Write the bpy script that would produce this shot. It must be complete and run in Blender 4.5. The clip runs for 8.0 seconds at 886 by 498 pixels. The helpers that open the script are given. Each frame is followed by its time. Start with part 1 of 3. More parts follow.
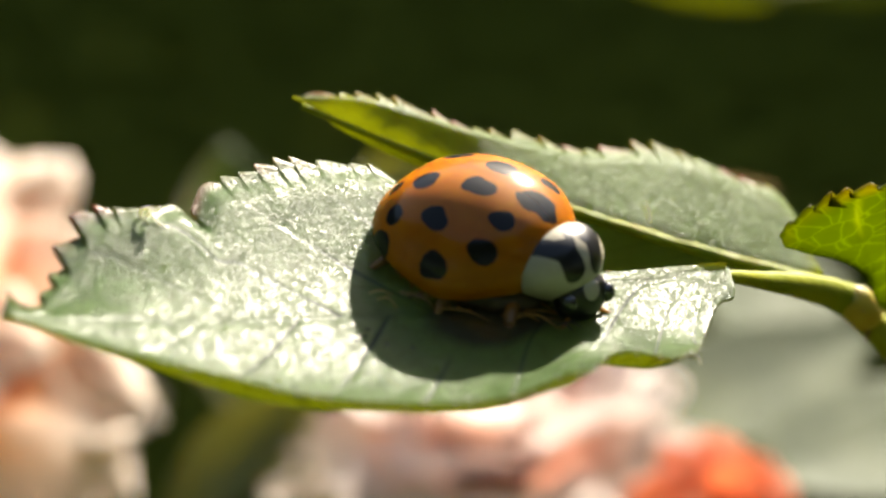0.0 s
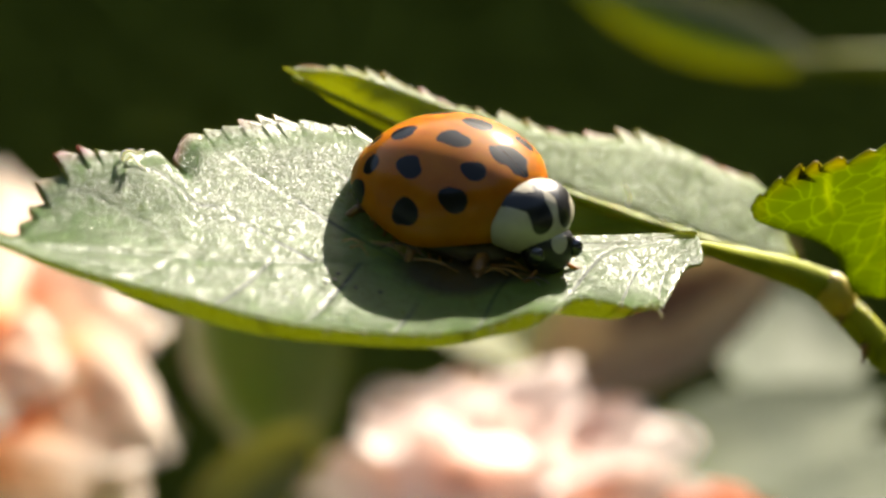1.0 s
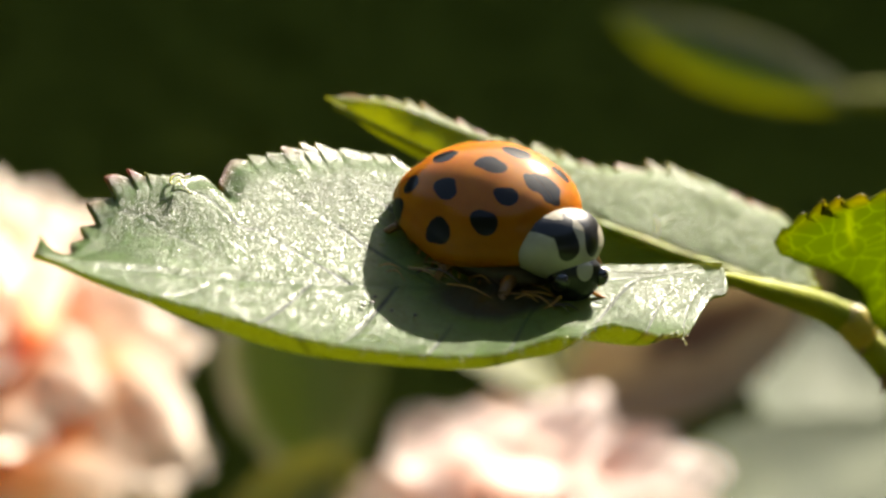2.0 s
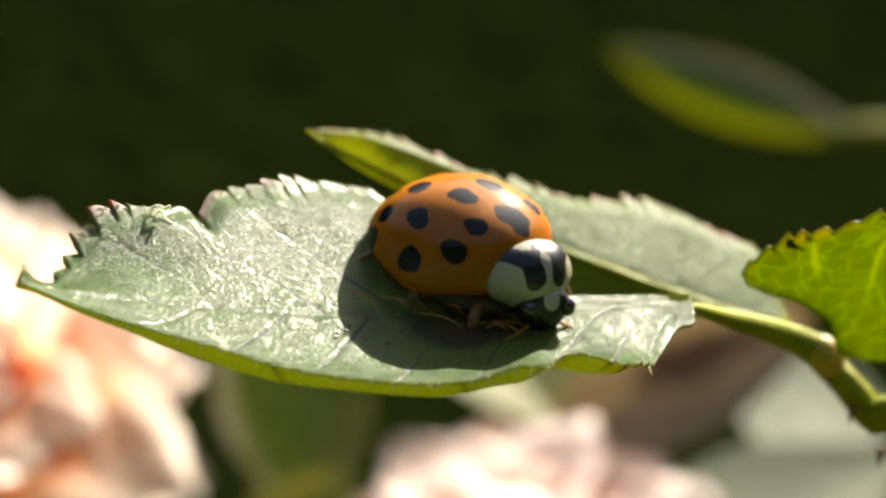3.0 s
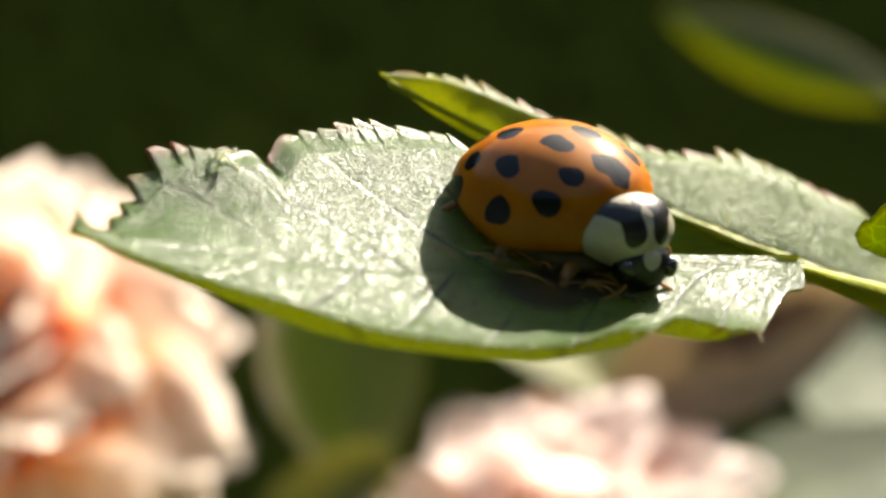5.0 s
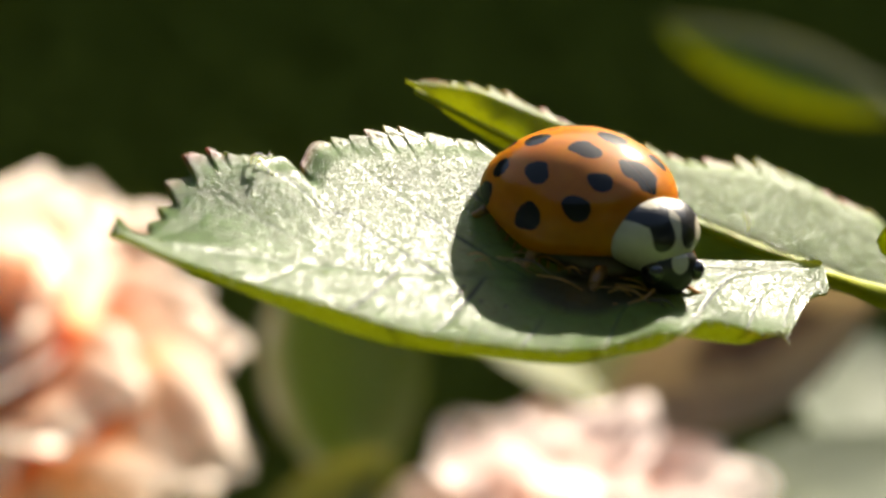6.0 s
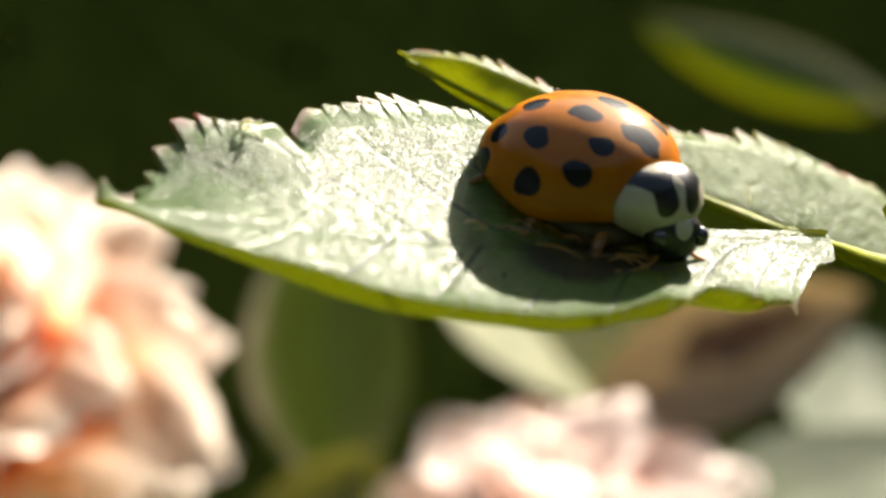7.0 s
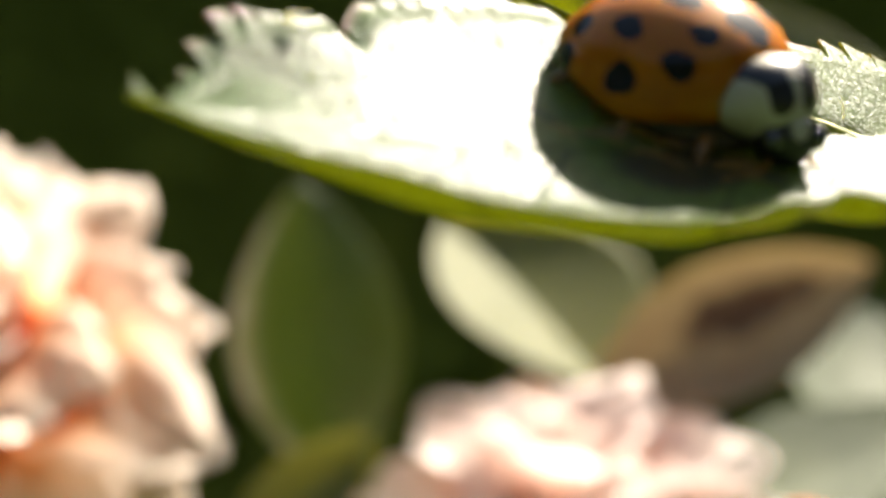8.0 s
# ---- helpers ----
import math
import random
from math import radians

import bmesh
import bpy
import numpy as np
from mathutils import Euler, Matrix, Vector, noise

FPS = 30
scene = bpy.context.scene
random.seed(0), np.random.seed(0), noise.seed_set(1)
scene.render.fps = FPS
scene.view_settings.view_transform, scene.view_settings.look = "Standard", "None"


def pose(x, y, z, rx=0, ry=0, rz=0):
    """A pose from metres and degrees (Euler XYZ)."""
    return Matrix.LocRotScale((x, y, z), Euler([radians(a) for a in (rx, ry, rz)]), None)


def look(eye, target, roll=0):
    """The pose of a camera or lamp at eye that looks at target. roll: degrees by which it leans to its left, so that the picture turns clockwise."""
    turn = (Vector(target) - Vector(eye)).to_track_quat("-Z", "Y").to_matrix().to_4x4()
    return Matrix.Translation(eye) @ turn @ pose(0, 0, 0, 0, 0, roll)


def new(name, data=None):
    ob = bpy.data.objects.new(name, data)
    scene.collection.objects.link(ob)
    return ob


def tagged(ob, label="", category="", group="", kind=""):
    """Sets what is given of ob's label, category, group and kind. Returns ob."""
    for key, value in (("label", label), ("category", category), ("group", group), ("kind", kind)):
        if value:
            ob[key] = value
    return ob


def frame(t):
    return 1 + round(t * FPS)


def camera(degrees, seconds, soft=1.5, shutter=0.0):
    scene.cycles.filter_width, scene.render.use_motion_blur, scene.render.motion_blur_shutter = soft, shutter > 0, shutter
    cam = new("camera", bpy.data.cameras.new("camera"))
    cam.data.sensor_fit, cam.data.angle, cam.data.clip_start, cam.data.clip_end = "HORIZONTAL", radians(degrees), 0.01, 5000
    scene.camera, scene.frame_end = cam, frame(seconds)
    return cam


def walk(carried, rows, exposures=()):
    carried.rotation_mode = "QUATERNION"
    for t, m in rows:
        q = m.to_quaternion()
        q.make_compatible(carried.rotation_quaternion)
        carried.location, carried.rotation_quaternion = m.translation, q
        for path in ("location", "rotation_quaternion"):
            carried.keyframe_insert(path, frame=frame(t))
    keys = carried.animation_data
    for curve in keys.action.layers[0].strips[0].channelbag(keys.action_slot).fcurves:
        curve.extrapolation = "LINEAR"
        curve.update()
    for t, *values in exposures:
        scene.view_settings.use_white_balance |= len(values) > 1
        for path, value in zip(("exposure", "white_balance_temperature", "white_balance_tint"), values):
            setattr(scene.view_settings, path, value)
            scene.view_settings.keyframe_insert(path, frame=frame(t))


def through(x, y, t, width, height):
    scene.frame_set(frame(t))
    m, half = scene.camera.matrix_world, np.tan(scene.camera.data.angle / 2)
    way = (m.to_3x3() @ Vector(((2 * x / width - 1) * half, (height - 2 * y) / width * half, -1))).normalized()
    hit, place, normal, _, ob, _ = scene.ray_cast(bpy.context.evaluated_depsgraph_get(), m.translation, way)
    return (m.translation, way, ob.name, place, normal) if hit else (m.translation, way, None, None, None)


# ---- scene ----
cam = camera(24, 8.0, soft=2.7)
cam.data.dof.use_dof = True
cam.data.dof.focus_distance = 0.0575
cam.data.dof.aperture_fstop = 62.0

MM = 0.001
HEIGHT = 0.60           # the leaf with the beetle hangs this far above the ground


def spot(x, y, z):
    """World place from millimetres about the beetle."""
    return Vector((x * MM, y * MM, HEIGHT + z * MM))


# seconds, millimetres about the beetle, Euler degrees
PATH = [
    (0, -4.115, -46.473, 20.626, 66.049, 2.43, -3.971),
    (0.1, -3.792, -46.892, 20.567, 66.338, 2.346, -3.808),
    (0.2, -3.738, -47.472, 20.104, 66.627, 2.263, -3.645),
    (0.3, -3.906, -47.86, 20.059, 66.917, 2.179, -3.482),
    (0.4, -4.704, -48.184, 20.104, 67.206, 2.096, -3.319),
    (0.5, -4.849, -48.674, 19.826, 67.495, 2.012, -3.156),
    (0.6, -4.134, -48.558, 19.984, 67.695, 1.842, -2.975),
    (0.7, -3.476, -48.619, 19.709, 67.895, 1.672, -2.794),
    (0.8, -2.907, -48.798, 19.134, 68.095, 1.501, -2.612),
    (0.9, -2.52, -49.042, 18.376, 68.295, 1.331, -2.431),
    (1, -2.561, -49.18, 17.845, 68.495, 1.161, -2.25),
    (1.1, -2.782, -49.487, 17.563, 68.521, 1.084, -2.098),
    (1.2, -3.039, -50.132, 16.421, 68.547, 1.007, -1.946),
    (1.3, -2.774, -50.402, 16.267, 68.574, 0.929, -1.793),
    (1.4, -2.58, -50.593, 16.305, 68.6, 0.852, -1.641),
    (1.5, -2.589, -50.417, 17.271, 68.626, 0.775, -1.489),
    (1.6, -2.518, -50.66, 17.317, 68.749, 0.708, -1.386),
    (1.7, -2.139, -50.878, 17.44, 68.872, 0.641, -1.283),
    (1.8, -1.582, -51.146, 17.434, 68.995, 0.575, -1.179),
    (1.9, -2.159, -51.179, 17.993, 69.118, 0.508, -1.076),
    (2, -2.615, -51.192, 18.616, 69.241, 0.441, -0.973),
    (2.1, -2.205, -51.571, 18.93, 69.365, 0.386, -0.998),
    (2.2, -2.027, -52.089, 18.866, 69.49, 0.331, -1.022),
    (3.3, -1.558, -52.662, 19.312, 70.041, 0.057, -0.526),
    (3.4, -1.191, -52.102, 19.288, 70.02, 0.029, -0.263),
    (3.5, -1.236, -51.694, 18.841, 70, 0, 0),
    (3.6, -1.565, -50.905, 19.134, 69.971, -0.034, 0.064),
    (3.7, -1.918, -50.257, 19.037, 69.942, -0.068, 0.129),
    (3.8, -2.549, -49.762, 18.522, 69.914, -0.102, 0.193),
    (3.9, -2.885, -49.247, 18.063, 69.885, -0.136, 0.258),
    (4, -3.469, -48.652, 17.823, 69.856, -0.17, 0.322),
    (4.1, -3.664, -48.136, 17.772, 69.796, -0.204, 0.35),
    (4.2, -3.683, -47.567, 17.861, 69.735, -0.237, 0.378),
    (4.3, -3.478, -47.177, 17.46, 69.675, -0.271, 0.407),
    (4.4, -3.493, -46.941, 16.65, 69.614, -0.304, 0.435),
    (4.5, -3.792, -46.483, 16.443, 69.554, -0.338, 0.463),
    (4.6, -3.386, -46.96, 16.159, 69.476, -0.325, 0.46),
    (4.7, -3.261, -47.329, 16.169, 69.398, -0.311, 0.456),
    (4.8, -3.429, -47.789, 15.946, 69.321, -0.298, 0.453),
    (4.9, -3.405, -48.039, 16.277, 69.243, -0.284, 0.449),
    (5, -3.133, -48.105, 17.084, 69.165, -0.271, 0.446),
    (5.1, -3.181, -48.403, 16.97, 69.133, -0.272, 0.483),
    (5.2, -3.674, -48.511, 17.362, 69.1, -0.273, 0.521),
    (6.3, -4.34, -49.356, 16.955, 69.68, -0.528, 0.056),
    (6.4, -4.394, -49.466, 16.828, 69.733, -0.551, 0.014),
    (6.5, -4.32, -49.472, 16.985, 69.786, -0.574, -0.028),
    (6.6, -4.476, -49.091, 16.857, 69.781, -0.544, -0.101),
    (6.7, -4.676, -48.79, 16.512, 69.776, -0.515, -0.173),
    (6.8, -4.745, -48.398, 16.417, 69.77, -0.485, -0.246),
    (6.9, -4.877, -48.08, 16.118, 69.765, -0.456, -0.318),
    (7, -4.619, -47.83, 15.644, 69.76, -0.426, -0.391),
    (7.1, -4.894, -47.177, 14.903, 69.743, -0.328, -0.519),
    (7.2, -5.392, -46.336, 14.664, 69.726, -0.23, -0.646),
    (7.3, -5.653, -45.505, 14.407, 69.709, -0.132, -0.774),
    (7.4, -5.888, -44.702, 14.075, 69.692, -0.034, -0.901),
    (7.5, -6.036, -44.051, 13.335, 69.675, 0.064, -1.029),
    (7.6, -6.429, -43.685, 12.637, 69.677, 0.075, -1.151),
    (7.7, -6.481, -43.264, 12.106, 69.679, 0.086, -1.272),
    (7.8, -6.369, -42.935, 11.339, 69.681, 0.096, -1.394),
    (7.9, -6.591, -42.445, 10.988, 69.683, 0.107, -1.515),
    (8, -7.093, -41.684, 11.347, 69.685, 0.118, -1.637),
]
walk(cam, [(t, pose(x * MM, y * MM, HEIGHT + z * MM, rx, ry, rz)) for t, x, y, z, rx, ry, rz in PATH])

# ---- light ----
SUN_WAY = Vector((0.40, 0.78, 0.50)).normalized()
world = bpy.data.worlds.new("sky")
scene.world = world
world.use_nodes = True
sky = world.node_tree.nodes.new("ShaderNodeTexSky")
sky.sky_type = "NISHITA"
sky.sun_disc = False
sky.sun_elevation = math.asin(SUN_WAY.z)
sky.sun_rotation = math.atan2(SUN_WAY.x, SUN_WAY.y)
back = world.node_tree.nodes["Background"]
back.inputs["Strength"].default_value = 0.08
world.node_tree.links.new(sky.outputs[0], back.inputs[0])
sun_data = bpy.data.lights.new("sun", "SUN")
sun_data.energy, sun_data.angle, sun_data.color = 5.0, radians(0.53), (1.0, 0.99, 0.975)
sun = new("sun", sun_data)
sun.matrix_world = look(SUN_WAY * 5, (0, 0, 0))
scene.view_settings.exposure = 1.75
scene.view_settings.use_white_balance = True
scene.view_settings.white_balance_temperature = 7800
scene.view_settings.white_balance_tint = 10


# ---- materials ----
def nodes_of(name):
    m = bpy.data.materials.new(name)
    m.use_nodes = True
    nt = m.node_tree
    nt.nodes.clear()
    return m, nt


def add(nt, kind, **kw):
    n = nt.nodes.new(kind)
    for k, v in kw.items():
        n.inputs[k.replace("_", " ")].default_value = v
    return n


def mix_colour(nt, fac, a, b):
    n = nt.nodes.new("ShaderNodeMix")
    n.data_type = "RGBA"
    for sock, val in ((n.inputs[0], fac), (n.inputs[6], a), (n.inputs[7], b)):
        if isinstance(val, bpy.types.NodeSocket):
            nt.links.new(val, sock)
        elif isinstance(val, (int, float)):
            sock.default_value = val
        else:
            sock.default_value = (*val, 1)
    return n.outputs[2]


def ramp(nt, fac, lo, hi):
    n = nt.nodes.new("ShaderNodeMapRange")
    n.interpolation_type = "SMOOTHSTEP"
    nt.links.new(fac, n.inputs[0])
    n.inputs[1].default_value, n.inputs[2].default_value = lo, hi
    return n.outputs[0]


def noise_tex(nt, scale, detail=4.0, rough=0.55):
    c = nt.nodes.new("ShaderNodeTexCoord")
    n = add(nt, "ShaderNodeTexNoise", Scale=scale, Detail=detail, Roughness=rough)
    nt.links.new(c.outputs["Object"], n.inputs["Vector"])
    return n.outputs["Fac"]


def attr(nt, name):
    n = nt.nodes.new("ShaderNodeAttribute")
    n.attribute_name = name
    return n.outputs["Fac"]


def times(nt, a, k):
    n = nt.nodes.new("ShaderNodeMath")
    n.operation = "MULTIPLY"
    nt.links.new(a, n.inputs[0])
    if isinstance(k, bpy.types.NodeSocket):
        nt.links.new(k, n.inputs[1])
    else:
        n.inputs[1].default_value = k
    return n.outputs[0]


def plus(nt, a, b):
    n = nt.nodes.new("ShaderNodeMath")
    n.operation = "ADD"
    nt.links.new(a, n.inputs[0])
    nt.links.new(b, n.inputs[1])
    return n.outputs[0]


def leaf_material(name, low, high, vein, rim, gloss=0.36, through=0.35, glow=None, cells=5200, relief=0.000022, spec=0.5, net=0.4, net_gain=0.5, patches=180, rim_glow=None, vein_glow=None, web=0):
    """Living leaf: two greens in patches, a net of veins, a tinted toothed rim, waxy gloss and light that passes through."""
    m, nt = nodes_of(name)
    big = ramp(nt, noise_tex(nt, patches, 3), 0.35, 0.65)
    fine = noise_tex(nt, 1500, 4)
    col = mix_colour(nt, big, low, high)
    col = mix_colour(nt, ramp(nt, fine, 0.45, 0.8), col, [c * 1.35 for c in high])
    co = nt.nodes.new("ShaderNodeTexCoord")
    vor = add(nt, "ShaderNodeTexVoronoi", Scale=cells)
    vor.feature = "DISTANCE_TO_EDGE"
    warp = add(nt, "ShaderNodeTexNoise", Scale=cells * 0.6)
    nt.links.new(co.outputs["Object"], warp.inputs["Vector"])
    mixv = nt.nodes.new("ShaderNodeMix")
    mixv.data_type = "VECTOR"
    mixv.inputs[0].default_value = 0.0004
    nt.links.new(co.outputs["Object"], mixv.inputs[4])
    nt.links.new(warp.outputs["Color"], mixv.inputs[5])
    nt.links.new(mixv.outputs[1], vor.inputs["Vector"])
    patch = ramp(nt, vor.outputs["Distance"], 0.0, 0.16)
    netline = ramp(nt, vor.outputs["Distance"], 0.07, 0.0)
    col = mix_colour(nt, times(nt, netline, 0.35), col, vein)
    if web:
        wide = add(nt, "ShaderNodeTexVoronoi", Scale=web, Randomness=1.0)
        wide.feature = "DISTANCE_TO_EDGE"
        nt.links.new(mixv.outputs[1], wide.inputs["Vector"])
        cracks = times(nt, ramp(nt, wide.outputs["Distance"], 0.055, 0.0), ramp(nt, noise_tex(nt, 350, 2), 0.42, 0.62))
        col = mix_colour(nt, times(nt, cracks, 0.6), col, vein)
    col = mix_colour(nt, attr(nt, "vein"), col, vein)
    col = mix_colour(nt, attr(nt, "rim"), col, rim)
    # brown patch: blotch on the withered leaflet, stain and painted shade under the beetle
    col = mix_colour(nt, times(nt, attr(nt, "blot_shade"), 0.85), col, (0.055, 0.038, 0.024))
    bump = add(nt, "ShaderNodeBump", Strength=1.0, Distance=relief)
    grain = noise_tex(nt, 7000, 3)
    nt.links.new(plus(nt, times(nt, patch, 1.0), times(nt, grain, 0.7)), bump.inputs["Height"])
    p = add(nt, "ShaderNodeBsdfPrincipled", Specular_IOR_Level=spec)
    nt.links.new(col, p.inputs["Base Color"])
    rough = nt.nodes.new("ShaderNodeMapRange")
    nt.links.new(noise_tex(nt, 900, 3), rough.inputs[0])
    rough.inputs[3].default_value, rough.inputs[4].default_value = gloss - 0.08, gloss + 0.10
    dull = plus(nt, rough.outputs[0], times(nt, attr(nt, "vein"), 0.35))
    if web:
        dull = plus(nt, dull, times(nt, cracks, 0.35))
    nt.links.new(dull, p.inputs["Roughness"])
    nt.links.new(bump.outputs[0], p.inputs["Normal"])
    t = nt.nodes.new("ShaderNodeBsdfTranslucent")
    glow = glow or [min(1, c * 2.2) for c in high]
    shine = mix_colour(nt, times(nt, netline, net_gain), glow, [min(1.0, c * net) for c in glow])
    shine = mix_colour(nt, attr(nt, "vein"), shine, vein_glow or [c * 0.5 for c in vein])
    shine = mix_colour(nt, attr(nt, "rim"), shine, rim_glow or [min(1, c * 1.6) for c in rim])
    shine = mix_colour(nt, attr(nt, "blot_shade"), shine, (0.10, 0.06, 0.05))
    nt.links.new(shine, t.inputs["Color"])
    ms = nt.nodes.new("ShaderNodeMixShader")
    ms.inputs[0].default_value = through
    nt.links.new(p.outputs[0], ms.inputs[1])
    nt.links.new(t.outputs[0], ms.inputs[2])
    out = nt.nodes.new("ShaderNodeOutputMaterial")
    nt.links.new(ms.outputs[0], out.inputs[0])
    return m


def petal_material(name, base, tip, through=0.75):
    """Thin silky petal, darker at its claw, with fine streaks along its length."""
    m, nt = nodes_of(name)
    col = mix_colour(nt, attr(nt, "along"), base, tip)
    streak = ramp(nt, noise_tex(nt, 600, 5), 0.3, 0.8)
    col = mix_colour(nt, times(nt, streak, 0.12), col, [c * 0.8 for c in tip])
    p = add(nt, "ShaderNodeBsdfPrincipled", Roughness=0.6, Specular_IOR_Level=0.1)
    nt.links.new(col, p.inputs["Base Color"])
    bump = add(nt, "ShaderNodeBump", Strength=0.6, Distance=0.0002)
    nt.links.new(noise_tex(nt, 500, 3), bump.inputs["Height"])
    nt.links.new(bump.outputs[0], p.inputs["Normal"])
    t = nt.nodes.new("ShaderNodeBsdfTranslucent")
    nt.links.new(col, t.inputs["Color"])
    ms = nt.nodes.new("ShaderNodeMixShader")
    ms.inputs[0].default_value = through
    nt.links.new(p.outputs[0], ms.inputs[1])
    nt.links.new(t.outputs[0], ms.inputs[2])
    out = nt.nodes.new("ShaderNodeOutputMaterial")
    nt.links.new(ms.outputs[0], out.inputs[0])
    return m


def plain_material(name, a, b, scale, rough=0.5, relief=0.0, mask=None, mask_colour=(0, 0, 0), coat=0.0, spec=0.5, sub=0.0, coat_rough=0.08, grime=None, depth=0.0004):
    """Two tones in patches, an optional marked pattern, fine relief and an optional clear coat."""
    m, nt = nodes_of(name)
    col = mix_colour(nt, ramp(nt, noise_tex(nt, scale, 5), 0.3, 0.7), a, b)
    if grime:
        col = mix_colour(nt, times(nt, ramp(nt, noise_tex(nt, scale * 4, 6), 0.55, 0.8), 0.5), col, grime)
    if mask:
        col = mix_colour(nt, ramp(nt, attr(nt, mask), 0.35, 0.65), col, mask_colour)
    p = add(nt, "ShaderNodeBsdfPrincipled", Roughness=rough, Specular_IOR_Level=spec, Coat_Weight=coat, Coat_Roughness=coat_rough, Subsurface_Weight=sub, Subsurface_Scale=depth)
    p.inputs["Subsurface Radius"].default_value = (1.0, 0.9, 0.3)
    nt.links.new(col, p.inputs["Base Color"])
    if relief:
        bump = add(nt, "ShaderNodeBump", Strength=1.0, Distance=relief)
        nt.links.new(noise_tex(nt, scale * 5, 4), bump.inputs["Height"])
        nt.links.new(bump.outputs[0], p.inputs["Normal"])
    out = nt.nodes.new("ShaderNodeOutputMaterial")
    nt.links.new(p.outputs[0], out.inputs[0])
    return m


SATIN = leaf_material("satin_leaf", (0.090, 0.190, 0.022), (0.120, 0.225, 0.035), (0.05, 0.07, 0.03), (0.34, 0.09, 0.06), gloss=0.36, through=0.50, glow=(0.78, 0.82, 0.12), cells=7000, relief=0.000050, spec=0.17, web=1150)
GREEN = leaf_material("waxy_leaf", (0.075, 0.150, 0.030), (0.105, 0.195, 0.045), (0.035, 0.055, 0.02), (0.34, 0.09, 0.06), gloss=0.29, through=0.40, glow=(0.46, 0.50, 0.08), cells=8200, relief=0.000032, spec=0.61, web=1150)
YOUNG = leaf_material("young_leaf", (0.06, 0.10, 0.015), (0.09, 0.14, 0.025), (0.40, 0.42, 0.10), (0.20, 0.10, 0.03), gloss=0.45, through=0.72, glow=(0.22, 0.28, 0.012), vein_glow=(0.48, 0.52, 0.10), rim_glow=(0.5, 0.40, 0.06), cells=1250, net=2.0, net_gain=0.55)
# bright rim against a dark middle paints in sunlit margins and a shaded hollow
OLIVE = leaf_material("olive_leaf", (0.05, 0.08, 0.015), (0.07, 0.10, 0.02), (0.08, 0.09, 0.03), (0.16, 0.15, 0.02), gloss=0.42, through=0.60, glow=(0.24, 0.32, 0.03), rim_glow=(0.60, 0.58, 0.05), cells=1200)
FADED = leaf_material("faded_leaf", (0.27, 0.19, 0.12), (0.35, 0.27, 0.18), (0.12, 0.08, 0.05), (0.46, 0.38, 0.20), gloss=0.5, through=0.48, glow=(0.60, 0.50, 0.34), cells=1200)
# the pale rim colour stands in for sunlight along the leaf's edge
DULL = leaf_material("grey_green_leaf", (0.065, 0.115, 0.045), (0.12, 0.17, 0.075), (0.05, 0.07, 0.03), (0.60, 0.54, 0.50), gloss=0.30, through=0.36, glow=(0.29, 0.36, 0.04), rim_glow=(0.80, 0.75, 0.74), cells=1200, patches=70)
PALE = leaf_material("pale_leaf", (0.19, 0.22, 0.08), (0.28, 0.30, 0.13), (0.16, 0.15, 0.07), (0.24, 0.24, 0.12), gloss=0.46, through=0.58, glow=(0.52, 0.50, 0.12), cells=1200, spec=0.08)
HEDGE_LEAF = leaf_material("hedge_leaf", (0.032, 0.053, 0.009), (0.055, 0.069, 0.010), (0.046, 0.058, 0.010), (0.046, 0.058, 0.010), gloss=0.95, through=0.12, cells=200, relief=0.0002, spec=0.03, patches=1.1)
STEM = plain_material("green_stem", (0.17, 0.21, 0.012), (0.27, 0.28, 0.02), 400, rough=0.55, spec=0.2, relief=0.00006, sub=0.6, grime=(0.16, 0.09, 0.02))
COLLAR = plain_material("leaf_collar", (0.36, 0.34, 0.05), (0.46, 0.32, 0.05), 700, rough=0.45, relief=0.00006, sub=0.6, grime=(0.36, 0.14, 0.02))
MIDRIB = plain_material("leaf_midrib", (0.16, 0.22, 0.010), (0.24, 0.26, 0.015), 600, rough=0.6, relief=0.00004, sub=0.6, spec=0.2, grime=(0.16, 0.07, 0.02))
CANE = plain_material("rose_cane", (0.07, 0.09, 0.03), (0.12, 0.10, 0.05), 120, rough=0.55, relief=0.0002, grime=(0.10, 0.07, 0.05))
THORN = plain_material("thorn", (0.12, 0.05, 0.03), (0.22, 0.11, 0.05), 900, rough=0.4)
PEACH = petal_material("peach_petal", (0.985, 0.47, 0.05), (0.993, 0.93, 0.865), through=0.86)
PINK = petal_material("pink_petal", (0.97, 0.73, 0.62), (0.988, 0.925, 0.895), through=0.84)
CORAL = petal_material("coral_petal", (0.88, 0.34, 0.14), (0.93, 0.50, 0.32))
SOIL = plain_material("mossy_soil", spec=0.05, a=(0.060, 0.068, 0.012), b=(0.07, 0.074, 0.014), scale=25, rough=0.95, relief=0.002, grime=(0.035, 0.045, 0.012))
COVER = leaf_material("ground_cover_leaf", (0.113, 0.132, 0.017), (0.125, 0.143, 0.019), (0.035, 0.046, 0.008), (0.035, 0.046, 0.008), gloss=0.95, through=0.10, cells=200, relief=0.0002, spec=0.02, patches=1.3)
SILVER = leaf_material("silvery_leaf", (0.040, 0.068, 0.022), (0.098, 0.126, 0.054), (0.12, 0.15, 0.09), (0.30, 0.30, 0.20), gloss=0.52, through=0.25, glow=(0.32, 0.42, 0.10), cells=1200, patches=150, spec=0.12)
